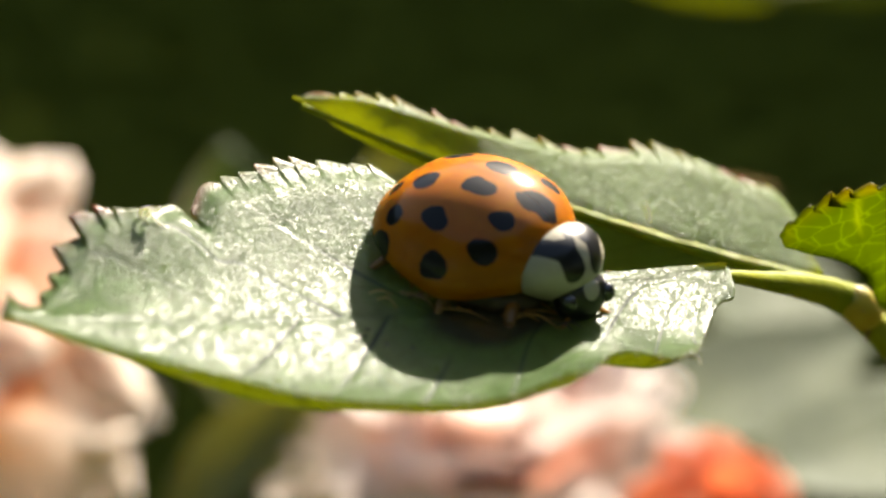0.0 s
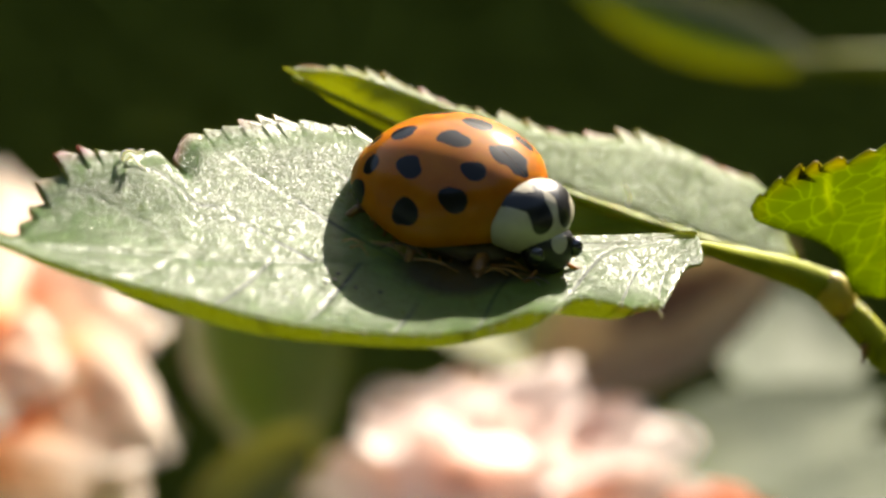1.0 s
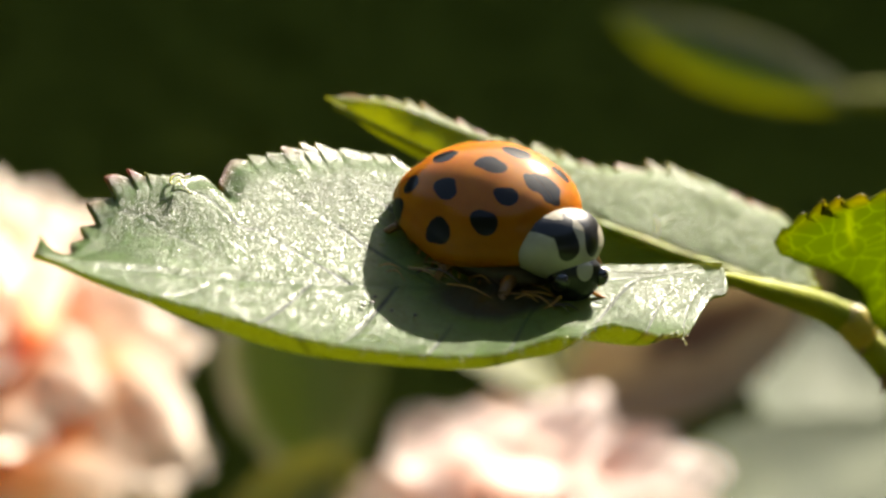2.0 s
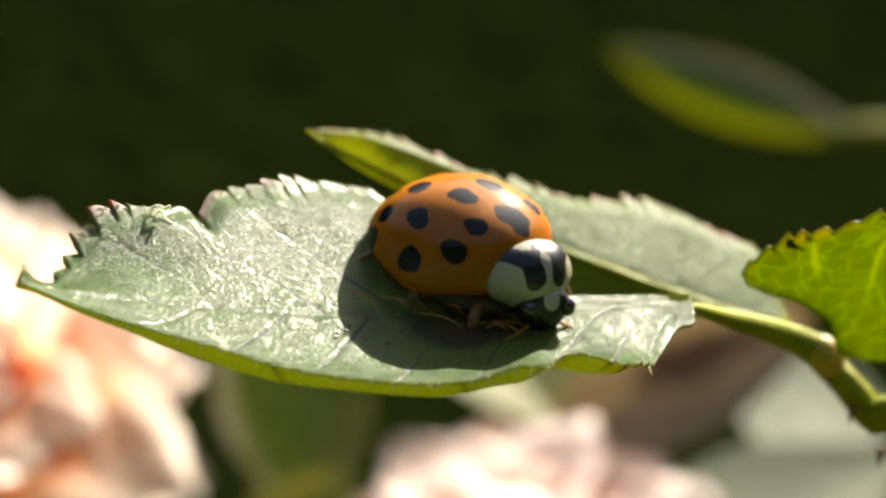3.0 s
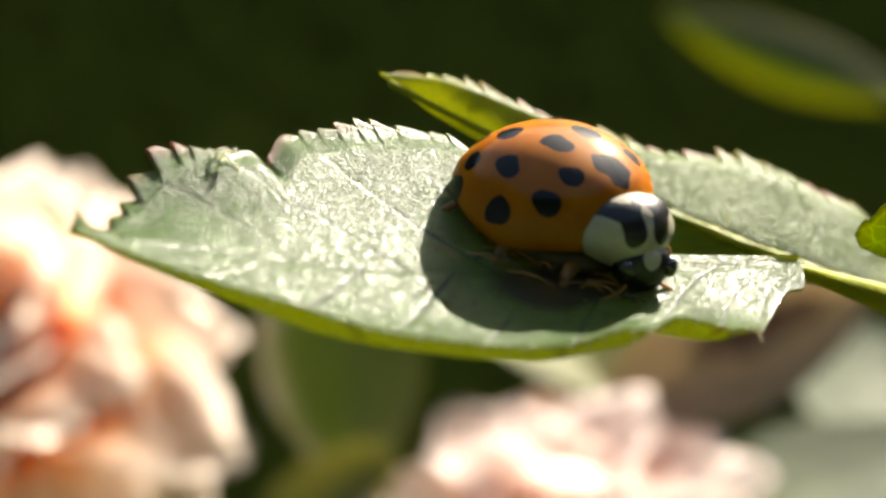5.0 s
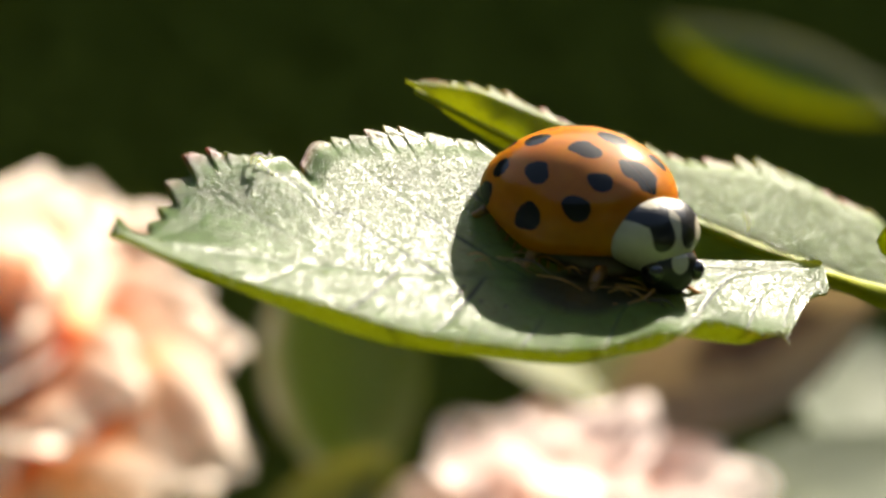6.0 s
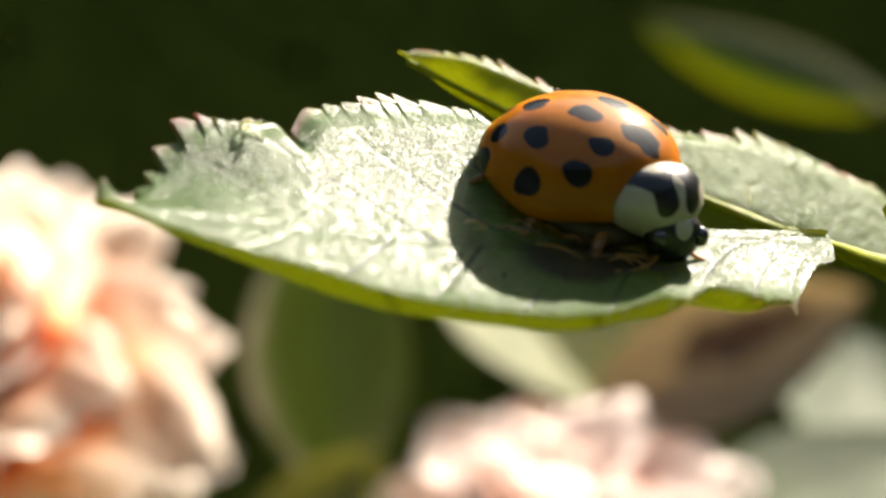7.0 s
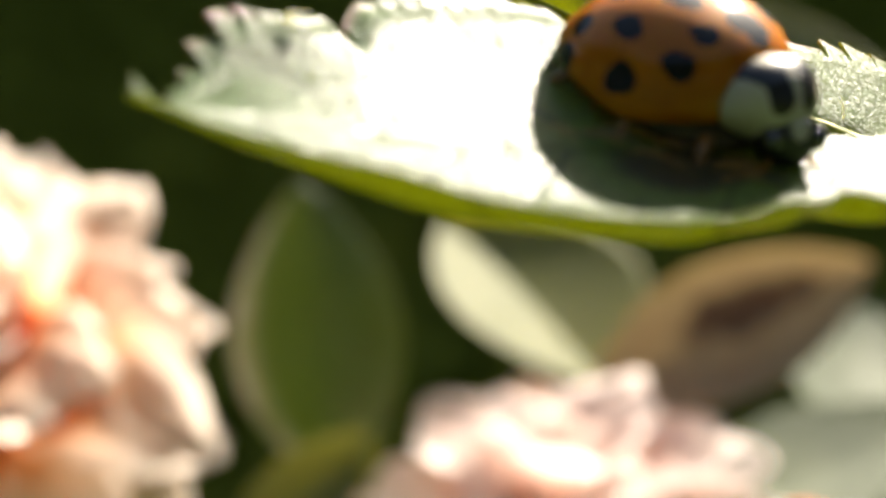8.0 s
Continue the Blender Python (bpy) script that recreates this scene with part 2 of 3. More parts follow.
WING = plain_material("orange_wing_case", (0.41, 0.098, 0.001), (0.50, 0.132, 0.002), 900, rough=0.6, relief=0.000003, mask="mark", mask_colour=(0.004, 0.004, 0.005), coat=0.5, coat_rough=0.13, spec=0.04, sub=1.0, depth=0.0008)
SHIELD = plain_material("cream_shield", (0.35, 0.315, 0.235), (0.44, 0.395, 0.30), 900, rough=0.34, relief=0.000006, mask="mark", mask_colour=(0.008, 0.008, 0.009), coat=0.4, coat_rough=0.12, spec=0.3)
LEG = plain_material("brown_leg", (0.14, 0.06, 0.015), (0.26, 0.12, 0.03), 1800, rough=0.4, relief=0.00001)
PALP = plain_material("amber_feeler", (0.30, 0.13, 0.025), (0.42, 0.20, 0.045), 1800, rough=0.35, sub=0.3)
BELLY = plain_material("dark_belly", (0.03, 0.018, 0.012), (0.07, 0.04, 0.02), 1500, rough=0.5, relief=0.00002)
EYE = plain_material("black_eye", (0.01, 0.01, 0.01), (0.015, 0.013, 0.012), 2000, rough=0.12, coat=1.0)
HAIR = plain_material("pale_hair", (0.75, 0.72, 0.62), (0.82, 0.78, 0.68), 2000, rough=0.4, sub=0.3)


# ---- builders ----
def part(name, bm, material, parent, label="", smooth=True):
    me = bpy.data.meshes.new(name)
    bm.to_mesh(me)
    bm.free()
    me.materials.append(material)
    for p in me.polygons:
        p.use_smooth = smooth
    ob = new(name, me)
    ob.parent = parent
    if label:
        ob["label"] = label
    return ob


def thing(name, m, label, category, group=""):
    ob = new(name)
    ob.empty_display_size = 0.002
    ob.matrix_basis = m
    return tagged(ob, label, category, group)


def smoothstep(a, b, x):
    x = min(1.0, max(0.0, (x - a) / (b - a)))
    return x * x * (3 - 2 * x)


def axes(base, ahead, up):
    """A pose whose x runs along ahead and whose z is close to up."""
    x = Vector(ahead).normalized()
    y = Vector(up).cross(x).normalized()
    z = x.cross(y)
    m = Matrix((x, y, z)).transposed().to_4x4()
    m.translation = base
    return m


def leaflet(length, half, nu=150, nv=44, teeth=14, tooth=0.55, cup=1.2, cup_right=None, power=1.5, power_right=None, flat_left=0.0, lobe=0.0, ears=0.06, sag=0.9,
            bite=None, thick=0.22, veins=8, wide=0.9, wave=0.0, seed=0.0, quilt=0.045, blot_shade=None, roll_right=0.0, slump=0.0, grow=0.0, narrow_right=1.0, margin=None, rim_wide=0.08, rim_even=0.0, rim_right=1.0, dense=0.0, vein_gain=0.45, vein_wide=0.10, lean=0.9, lift=None, fade_tip=0.93, curl_far=0.0, root=0.86, lift_right=None, ease=0.0, groove=0.0, blush_left=1.0):
    """A toothed leaflet in millimetres, its base at the origin, its midrib along x, y to its left. cup: rise of the margins; sag: dip of the midrib."""
    bm = bmesh.new()
    vein_l = bm.verts.layers.float.new("vein")
    rim_l = bm.verts.layers.float.new("rim")
    blot_shade_l = bm.verts.layers.float.new("blot_shade")
    top, low = [], []
    cup_right = cup if cup_right is None else cup_right
    power_right = power_right or power
    for i in range(nu + 1):
        s = i / nu
        h = half * max(0.0, math.sin(math.pi * min(1, s ** wide))) ** 0.8 + 0.12 * (1 - s)
        row_t, row_l = [], []
        for j in range(-nv, nv + 1):
            v = j / nv
            a = abs(v)
            side = 1 if v >= 0 else -1
            hh = h * (narrow_right if side < 0 else 1.0)
            if margin:
                hh *= margin(s, side)
            amp = tooth if not bite else tooth * bite(s, side)
            turn_no = s * teeth + dense * max(0.0, s - 0.8) + 0.5 * (side < 0) + 0.22 * math.sin(s * 31 + seed) + 0.14 * math.sin(s * 67 + 2 * seed)
            ph = turn_no % 1.0
            amp *= 0.72 + 0.35 * math.sin(5.1 * math.floor(turn_no) + seed)
            saw = (ph / 0.80) ** 0.95 if ph < 0.80 else 1 - (ph - 0.80) / 0.20
            edge = max(0.0, (a - root) / (1 - root)) ** 1.7
            fade = smoothstep(0.03, 0.12, s) * smoothstep(1.0, fade_tip, s)
            y = side * (a * hh + edge * amp * saw * fade)
            x = s * length + edge * amp * lean * saw * fade - ears * length * a * a * (1 - s) ** 2 - (lobe * a * a * s * 10 * math.exp(1 - 10 * s) if side > 0 else 0.0)
            e = min(1.3, abs(y) / max(0.3, h)) if margin else a
            c = (cup * e ** power * (smoothstep(flat_left - 0.08, flat_left + 0.08, s) if flat_left else 1.0) if side > 0 else cup_right * (1 + grow * (0.5 - s)) * e ** power_right) * math.sin(math.pi * min(1, 0.06 + 0.9 * s)) ** 0.7
            z = c - sag * math.sin(math.pi * s) ** 0.8
            if side > 0 and lift:
                z += lift(s) * a ** 2.5 - ease * math.sin(math.pi * s) * (a - a ** 5)
            if side < 0 and lift_right:
                z += lift_right(s) * a
            if side < 0:
                z -= roll_right * smoothstep(0.72, 1.0, a) ** 1.5 * math.sin(math.pi * s)
                z += curl_far * smoothstep(0.68, 0.90, s) * smoothstep(1.0, 0.93, s) * (smoothstep(0.45, 1.0, a) - 1.5 * smoothstep(0.0, 0.6, a))
                z -= slump * smoothstep(0.76, 0.90, s) * smoothstep(1.0, 0.93, s) * a * a
            k = (s - 0.30 * a * (1 - 0.35 * s)) * veins + (0.5 if side < 0 else 0.0)
            d = abs(k - round(k)) / veins * length
            vein = math.exp(-(d / vein_wide) ** 2) * (1 - 0.75 * a) * (1 if 0.02 < s < 0.97 else 0)
            mid = math.exp(-(a * hh / 0.16) ** 2)
            z -= groove * vein * max(0.0, 0.5 + 1.2 * noise.noise(Vector((x * 0.4, y * 0.4, seed + 3))))
            z -= quilt * 0.9 * vein + (quilt * 1.2 + 0.03) * mid
            pn = Vector((x * 0.9 + seed, y * 0.9, seed))
            z += quilt * 1.3 * noise.noise(pn) + quilt * 0.9 * noise.noise(pn * 2.7)
            z += wave * edge * math.sin(s * 23 + seed * 2 + side)
            vt = bm.verts.new((x * MM, y * MM, z * MM))
            vt[vein_l] = min(1.0, vein_gain * vein * max(0.0, 0.4 + 1.2 * noise.noise(pn * 0.45)) + 0.12 * mid)
            own = 0.58 + 0.42 * math.sin(7.3 * math.floor(turn_no) + seed)
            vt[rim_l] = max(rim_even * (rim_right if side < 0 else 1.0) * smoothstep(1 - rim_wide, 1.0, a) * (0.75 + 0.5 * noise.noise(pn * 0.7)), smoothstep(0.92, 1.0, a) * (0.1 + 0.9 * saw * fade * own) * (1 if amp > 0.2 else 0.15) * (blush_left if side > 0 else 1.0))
            if blot_shade:
                d = math.hypot((s - blot_shade[0]) / blot_shade[2], (v - blot_shade[1]) / blot_shade[3]) + 0.5 * noise.noise(pn * 0.5)
                vt[blot_shade_l] = 1 - smoothstep(0.6, 1.1, d)
            th = thick * (1 - 0.6 * smoothstep(0.85, 1, a)) + 0.5 * thick * mid
            th *= 0.25 + 0.75 * smoothstep(1.0, 0.88, s)
            vb = bm.verts.new((x * MM, y * MM, (z - th) * MM))
            vb[rim_l] = vt[rim_l]
            vb[vein_l] = vt[vein_l]
            row_t.append(vt)
            row_l.append(vb)
        top.append(row_t)
        low.append(row_l)
    n = 2 * nv
    for i in range(nu):
        for j in range(n):
            bm.faces.new((top[i][j], top[i + 1][j], top[i + 1][j + 1], top[i][j + 1]))
            bm.faces.new((low[i][j], low[i][j + 1], low[i + 1][j + 1], low[i + 1][j]))
        bm.faces.new((top[i][0], low[i][0], low[i + 1][0], top[i + 1][0]))
        bm.faces.new((top[i][n], top[i + 1][n], low[i + 1][n], low[i][n]))
    for j in range(n):
        bm.faces.new((top[0][j], top[0][j + 1], low[0][j + 1], low[0][j]))
        bm.faces.new((top[nu][j], low[nu][j], low[nu][j + 1], top[nu][j + 1]))
    bmesh.ops.recalc_face_normals(bm, faces=bm.faces)
    return bm


def smooth_line(points, steps=8):
    """A Catmull-Rom line through points with radii: (x, y, z, r) in millimetres."""
    pts = [Vector(p) for p in points]
    pts = [pts[0] * 2 - pts[1], *pts, pts[-1] * 2 - pts[-2]]
    out = []
    for i in range(1, len(pts) - 2):
        a, b, c, d = pts[i - 1:i + 3]
        for k in range(steps):
            t = k / steps
            out.append(0.5 * (2 * b + (c - a) * t + (2 * a - 5 * b + 4 * c - d) * t * t + (3 * b - a - 3 * c + d) * t ** 3))
    out.append(pts[-2])
    return out


def tube(points, sides=12, steps=8, flat=1.0, rough=0.0, bm=None):
    """A round stalk of changing thickness along a line, in millimetres."""
    bm = bm or bmesh.new()
    line = smooth_line([Vector((*p[:3], p[3])) for p in points], steps)
    rings = []
    side = Vector((0.3, 0.2, 0.9))
    for i, p in enumerate(line):
        c = Vector(p[:3])
        d = (Vector(line[min(i + 1, len(line) - 1)][:3]) - Vector(line[max(i - 1, 0)][:3])).normalized()
        x = side.cross(d)
        if x.length < 0.05:
            x = Vector((1, 0, 0)).cross(d)
        x.normalize()
        y = d.cross(x)
        side = y if abs(side.dot(d)) > 0.9 else side
        ring = []
        for k in range(sides):
            a = 2 * math.pi * k / sides
            r = max(1e-3, p[3]) * (1 + rough * noise.noise(c * 1.7 + Vector((k, 0, 0))))
            ring.append(bm.verts.new((c + x * math.cos(a) * r + y * math.sin(a) * r * flat) * MM))
        rings.append(ring)
    for a, b in zip(rings, rings[1:]):
        for k in range(sides):
            bm.faces.new((a[k], a[(k + 1) % sides], b[(k + 1) % sides], b[k]))
    bm.faces.new(rings[0][::-1])
    bm.faces.new(rings[-1])
    bmesh.ops.recalc_face_normals(bm, faces=bm.faces)
    return bm


def blob(rx, ry, rz, centre=(0, 0, 0), seg=32, rings=20, shape=None):
    """A closed rounded body in millimetres; shape may move each point."""
    bm = bmesh.new()
    bmesh.ops.create_uvsphere(bm, u_segments=seg, v_segments=rings, radius=1.0)
    for v in bm.verts:
        p = Vector((v.co.x * rx, v.co.y * ry, v.co.z * rz))
        if shape:
            p = shape(p)
        v.co = (p + Vector(centre)) * MM
    return bm


def petal(length, width, curl=0.5, cup=0.35, ruffle=0.12, seed=0.0, nu=18, nv=12, thick=0.25, point=0.0):
    """A petal in millimetres: claw at the origin, its length along x, hollow upwards, its lip curled back and ruffled."""
    bm = bmesh.new()
    along = bm.verts.layers.float.new("along")
    top, low = [], []
    for i in range(nu + 1):
        s = i / nu
        h = width * 0.5 * (0.22 + 0.78 * math.sin(math.pi * 0.5 * min(1, s * 1.35)) ** 0.9) * math.sqrt(max(0.0, 1 - max(0, (s - 0.62) / 0.40) ** 2.2))
        rt, rl = [], []
        for j in range(-nv, nv + 1):
            v = j / nv
            y = v * h
            x = length * (s - 0.05 * v * v * s) + point * length * smoothstep(0.6, 1.0, s) * max(0.0, 1 - 2.2 * abs(v))
            z = cup * width * (v * v) * 0.5 * (1 - 0.4 * s) + cup * length * 0.4 * math.sin(math.pi * 0.75 * s)
            z -= curl * length * 0.45 * smoothstep(0.55, 1.0, s) ** 2
            z += ruffle * width * smoothstep(0.35, 1, s) * noise.noise(Vector((s * 3 + seed, v * 2.2 + seed, seed)))
            x += ruffle * 0.3 * width * smoothstep(0.6, 1, s) * noise.noise(Vector((v * 2.6 + seed, seed * 1.7, 3)))
            vt = bm.verts.new((x * MM, y * MM, z * MM))
            vb = bm.verts.new((x * MM, y * MM, (z - thick) * MM))
            vt[along] = vb[along] = smoothstep(0.32, 0.86, s)
            rt.append(vt)
            rl.append(vb)
        top.append(rt)
        low.append(rl)
    n = 2 * nv
    for i in range(nu):
        for j in range(n):
            bm.faces.new((top[i][j], top[i + 1][j], top[i + 1][j + 1], top[i][j + 1]))
            bm.faces.new((low[i][j], low[i][j + 1], low[i + 1][j + 1], low[i + 1][j]))
        bm.faces.new((top[i][0], low[i][0], low[i + 1][0], top[i + 1][0]))
        bm.faces.new((top[i][n], top[i + 1][n], low[i + 1][n], low[i][n]))
    for j in range(n):
        bm.faces.new((top[0][j], top[0][j + 1], low[0][j + 1], low[0][j]))
        bm.faces.new((top[nu][j], low[nu][j], low[nu][j + 1], top[nu][j + 1]))
    bmesh.ops.recalc_face_normals(bm, faces=bm.faces)
    return bm


# ---- setting ----
def build_ground():
    bm = bmesh.new()
    n, reach = 60, 400.0
    grid = {}
    for i in range(-n, n + 1):
        for j in range(-n, n + 1):
            x, y = (math.copysign(abs(k / n) ** 3 * reach, k) for k in (i, j))
            z = 0.012 * noise.noise(Vector((x * 4, y * 4, 0))) - 0.012
            grid[i, j] = bm.verts.new((x, y, z))
    for i in range(-n, n):
        for j in range(-n, n):
            bm.faces.new((grid[i, j], grid[i + 1, j], grid[i + 1, j + 1], grid[i, j + 1]))
    me = bpy.data.meshes.new("ground")
    bm.to_mesh(me)
    bm.free()
    me.materials.append(SOIL)
    tagged(new("ground", me), "dark mossy soil of a shaded garden bed", "ground", kind="structure")


def scatter_leaves(name, x, y, z, size, material, rng, label, category):
    """Thousands of small bent leaves as one mesh, each turned its own way."""
    n = len(x)
    ahead = np.stack([rng.uniform(-1, 1, n), rng.uniform(-1.2, 0.2, n), rng.uniform(-0.9, 0.5, n)], 1)
    ahead /= np.linalg.norm(ahead, axis=1, keepdims=True)
    up = np.stack([rng.uniform(-0.5, 0.5, n), rng.uniform(-0.8, 0.2, n), np.ones(n)], 1)
    side = np.cross(up, ahead)
    side /= np.linalg.norm(side, axis=1, keepdims=True)
    up = np.cross(ahead, side)
    blade = np.array([(0, 0, 0), (0.35, 0.28, 0.08), (0.35, -0.28, 0.08), (0.7, 0.24, 0.04), (0.7, -0.24, 0.04), (1, 0, -0.12), (0.4, 0, 0), (0.7, 0, -0.02)])
    turn = np.stack([ahead, side, up], 1)
    verts = (np.einsum("kj,nji->nki", blade, turn) * size[:, None, None] + np.stack([x, y, z], 1)[:, None]).reshape(-1, 3)
    quads = ((0, 6, 1, 1), (0, 2, 6, 6), (6, 7, 3, 1), (6, 2, 4, 7), (7, 5, 3, 3), (7, 4, 5, 5))
    faces = [tuple(8 * k + q for q in dict.fromkeys(f)) for k in range(n) for f in quads]
    me = bpy.data.meshes.new(name)
    me.from_pydata(verts.tolist(), [], faces)
    me.materials.append(material)
    return tagged(new(name, me), label, category, kind="stuff")


def build_blocking_hedge():
    """A dense hedge added out of view all round the rose bed to block low sky light, lower towards the sun, its inner
    face in shade.
    """
    rng = np.random.default_rng(4)
    n = 60000
    az = rng.uniform(0, 2 * math.pi, n)
    tall = 2.4 + 2.8 * np.clip((0.5 - np.cos(az)) / 0.6, 0, 1)
    z = rng.uniform(0.0, 1.0, n) * tall
    away = 4.4 + 0.12 * np.sin(az * 17) * np.sin(z * 5 + az * 9) + rng.uniform(0, 1, n) ** 1.5 * 0.6
    size = rng.uniform(0.09, 0.15, n) * np.where(np.cos(az) > 0.5, 1.7, 1.5)
    scatter_leaves("hedge", np.sin(az) * away, np.cos(az) * away, z, size, HEDGE_LEAF, rng, "added dense dark green hedge out of view, blocks sky light", "hedge")


def build_ground_cover():
    """Low shaded leaves that carpet the bed behind the roses."""
    rng = np.random.default_rng(9)
    # close small leaves in the middle of the bed, larger and looser ones out to the hedge
    near, far = 110000, 50000
    n = near + far
    away, az = 4.3 * np.sqrt(rng.uniform(0.002, 1, far)), rng.uniform(0, 2 * math.pi, far)
    x = np.concatenate([rng.uniform(-0.9, 1.0, near), away * np.sin(az)])
    y = np.concatenate([rng.uniform(0.8, 3.4, near), away * np.cos(az)])
    size = np.concatenate([rng.uniform(0.013, 0.024, near), rng.uniform(0.035, 0.065, far)])
    z = rng.uniform(0.0, 0.045, n) + 0.03 * np.sin(x * 3 + 1) * np.sin(y * 2.3)
    scatter_leaves("ground_cover", x, y, z, size, COVER, rng, "carpet of low dark green leaves in shade", "ground cover")


build_ground_cover()
build_ground()
build_blocking_hedge()

# ---- the rose branch with the beetle's leaf ----
UP = Vector((0.207, -0.121, 0.971))
BASE, TIP = Vector((6.3, 5.2, -3.4)), Vector((-12.2, -2.3, 0.1))


def bite_big(s, side):
    if side < 0:
        return (0.0 if 0.69 < s < 0.78 else 1.0) + 0.40 * (s > 0.8) + 0.3 * bump_at(s, 0.65, 0.03)
    return 2.2 if s < 0.27 else 0.4


def bump_at(s, centre, width):
    return math.exp(-((s - centre) / width) ** 2)


def margin_big(s, side):
    if side < 0:
        m = 1.0 - 0.18 * bump_at(s, 0.692, 0.020) - 0.03 * bump_at(s, 0.74, 0.03) + 0.20 * bump_at(s, 0.845, 0.045) - 0.20 * bump_at(s, 0.955, 0.03)
        return m * (0.22 + 0.78 * smoothstep(0.24, 0.42, s))
    return (0.66 + 0.34 * smoothstep(0.0, 0.2, s) + 0.50 * bump_at(s, 0.016, 0.02)) * (1.0 - 0.14 * bump_at(s, 0.32, 0.06) - 0.45 * smoothstep(0.78, 0.98, s))


def lift_big(s):
    """The near margin rides up beside the beetle's head and hangs a little towards the tip."""
    return 0.50 * bump_at(s, 0.178, 0.045) + 0.86 * bump_at(s, 0.32, 0.06) + 0.48 * bump_at(s, 0.42, 0.05) - 0.33 * bump_at(s, 0.72, 0.085) + 0.10 * bump_at(s, 0.88, 0.05)


def build_branch():
    rose = thing("rose_branch", Matrix.Translation(spot(0, 0, 0)), "green rose shoot with three toothed leaflets on a prickly stalk", "rose branch")
    # the brown patch stains the blade and paints in shade below the beetle
    a = part("leaflet", leaflet(20.25, 6.0, nu=380, nv=70, teeth=30, dense=14, tooth=0.32, cup=1.55, power=3.2, roll_right=0.45, slump=0.9, flat_left=0.20, cup_right=1.4, power_right=1.75, ears=0.0, sag=0.8, quilt=0.011, wave=0.08, vein_gain=2.8, vein_wide=0.07, groove=0.016, lean=0.75, root=0.80, lift=lift_big, blush_left=0.2, ease=0.36, curl_far=0.22, fade_tip=0.955, blot_shade=(0.36, 0.12, 0.12, 0.20), bite=bite_big, margin=margin_big, seed=1.3), GREEN, rose, "broad waxy green leaflet with a torn toothed margin")
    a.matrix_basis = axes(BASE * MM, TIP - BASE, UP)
    # fine hairs along the rolled near margin
    rng = random.Random(31)
    for k in range(34):
        i = int(380 * (0.12 + 0.80 * (k + rng.uniform(-0.4, 0.4)) / 34))
        x, y, z = a.data.vertices[(i * 141 + 140) * 2].co / MM
        le, lean = rng.uniform(0.10, 0.34) * rng.uniform(0.5, 1.0), rng.uniform(-0.6, 0.6)
        part("hair", tube([(x, y - 0.05, z - 0.03, 0.018), (x + 0.4 * le * lean, y + 0.35 * le, z - 0.35 * le, 0.014), (x + le * lean, y + 0.5 * le, z - 0.9 * le, 0.006)], sides=5, steps=4), HAIR, a)
    base, tip = Vector((10.6, 11.6, -7.0)), Vector((-5.4, 13.0, -0.38))
    b = part("leaflet", leaflet((tip - base).length, 3.05, nu=320, nv=50, teeth=23, tooth=0.46, cup=-2.4, power=1.0, cup_right=0.6, power_right=0.9, grow=1.3, roll_right=0.25, ears=0.0, sag=0.45, quilt=0.012, wide=0.66, lean=0.9, root=0.80, lift_right=lambda s: 0.55 * smoothstep(0.48, 0.72, s) * smoothstep(1.0, 0.86, s), bite=lambda s, side: 1.0 if side < 0 else 0.1, margin=lambda s, side: 0.16 * smoothstep(1.0, 0.8, s) + 0.42 * smoothstep(0.12, 0.45, s) * smoothstep(0.74, 0.42, s) if side > 0 else (1 - 0.45 * smoothstep(0.50, 0.72, s)) * (1 - 0.30 * smoothstep(0.85, 1.0, s)) * (1.1 + 0.30 * bump_at(s, 0.25, 0.2) - 0.30 * bump_at(s, 0.50, 0.22)) * (0.3 + 0.7 * smoothstep(0.0, 0.06, s) + 0.40 * bump_at(s, 0.075, 0.045)), seed=4.1), SATIN, rose, "narrow folded green leaflet with red-tipped teeth")
    b.matrix_basis = axes(base * MM, tip - base, (0.24, -0.18, 0.95))
    n = 10
    ridge = [((tip - base).length * (0.01 + 0.97 * k / n), 0.16, -0.45 * math.sin(math.pi * (0.01 + 0.97 * k / n)) ** 0.8 - 0.14, 0.22 - 0.13 * k / n) for k in range(n + 1)]
    part("midrib", tube(ridge, rough=0.25, steps=6), MIDRIB, b, "yellow-green midrib with brown flecks")
    c = part("leaflet", leaflet(16.0, 7.0, nu=240, nv=60, teeth=40, tooth=0.72, cup=0.9, sag=0.3, wide=0.50, lobe=4.0, lean=0.35, narrow_right=0.2, ears=0.0, seed=7.7, quilt=0.06, veins=10, vein_gain=3.2, vein_wide=0.06), YOUNG, rose, "bright yellow-green leaflet lit from behind")
    c.matrix_basis = axes(Vector((11.7, 9.7, -6.8)) * MM, (0.967, 0.0, 0.256), (-0.16, -0.78, -0.60))
    part("stalk", tube([(5.4, 4.75, -3.66, 0.05), (6.3, 5.4, -3.82, 0.15), (7.63, 7.2, -4.86, 0.26), (9.43, 9.4, -6.20, 0.40), (10.9, 10.7, -7.25, 0.50), (11.5, 11.0, -7.75, 0.56), (11.9, 11.0, -8.25, 0.50), (13.2, 10.6, -9.75, 0.54), (16, 10.5, -14.2, 0.7), (32, 24, -60, 1.6)], rough=0.07), STEM, rose)
    # a pale collar where the leaflets meet, with a dry scar
    part("collar", tube([(11.15, 10.6, -7.25, 0.40), (11.45, 10.75, -7.55, 0.58), (11.75, 10.8, -7.95, 0.57), (11.95, 10.9, -8.2, 0.46)], sides=16, rough=0.12), COLLAR, rose, "orange-tinged knob where the leaflets join")
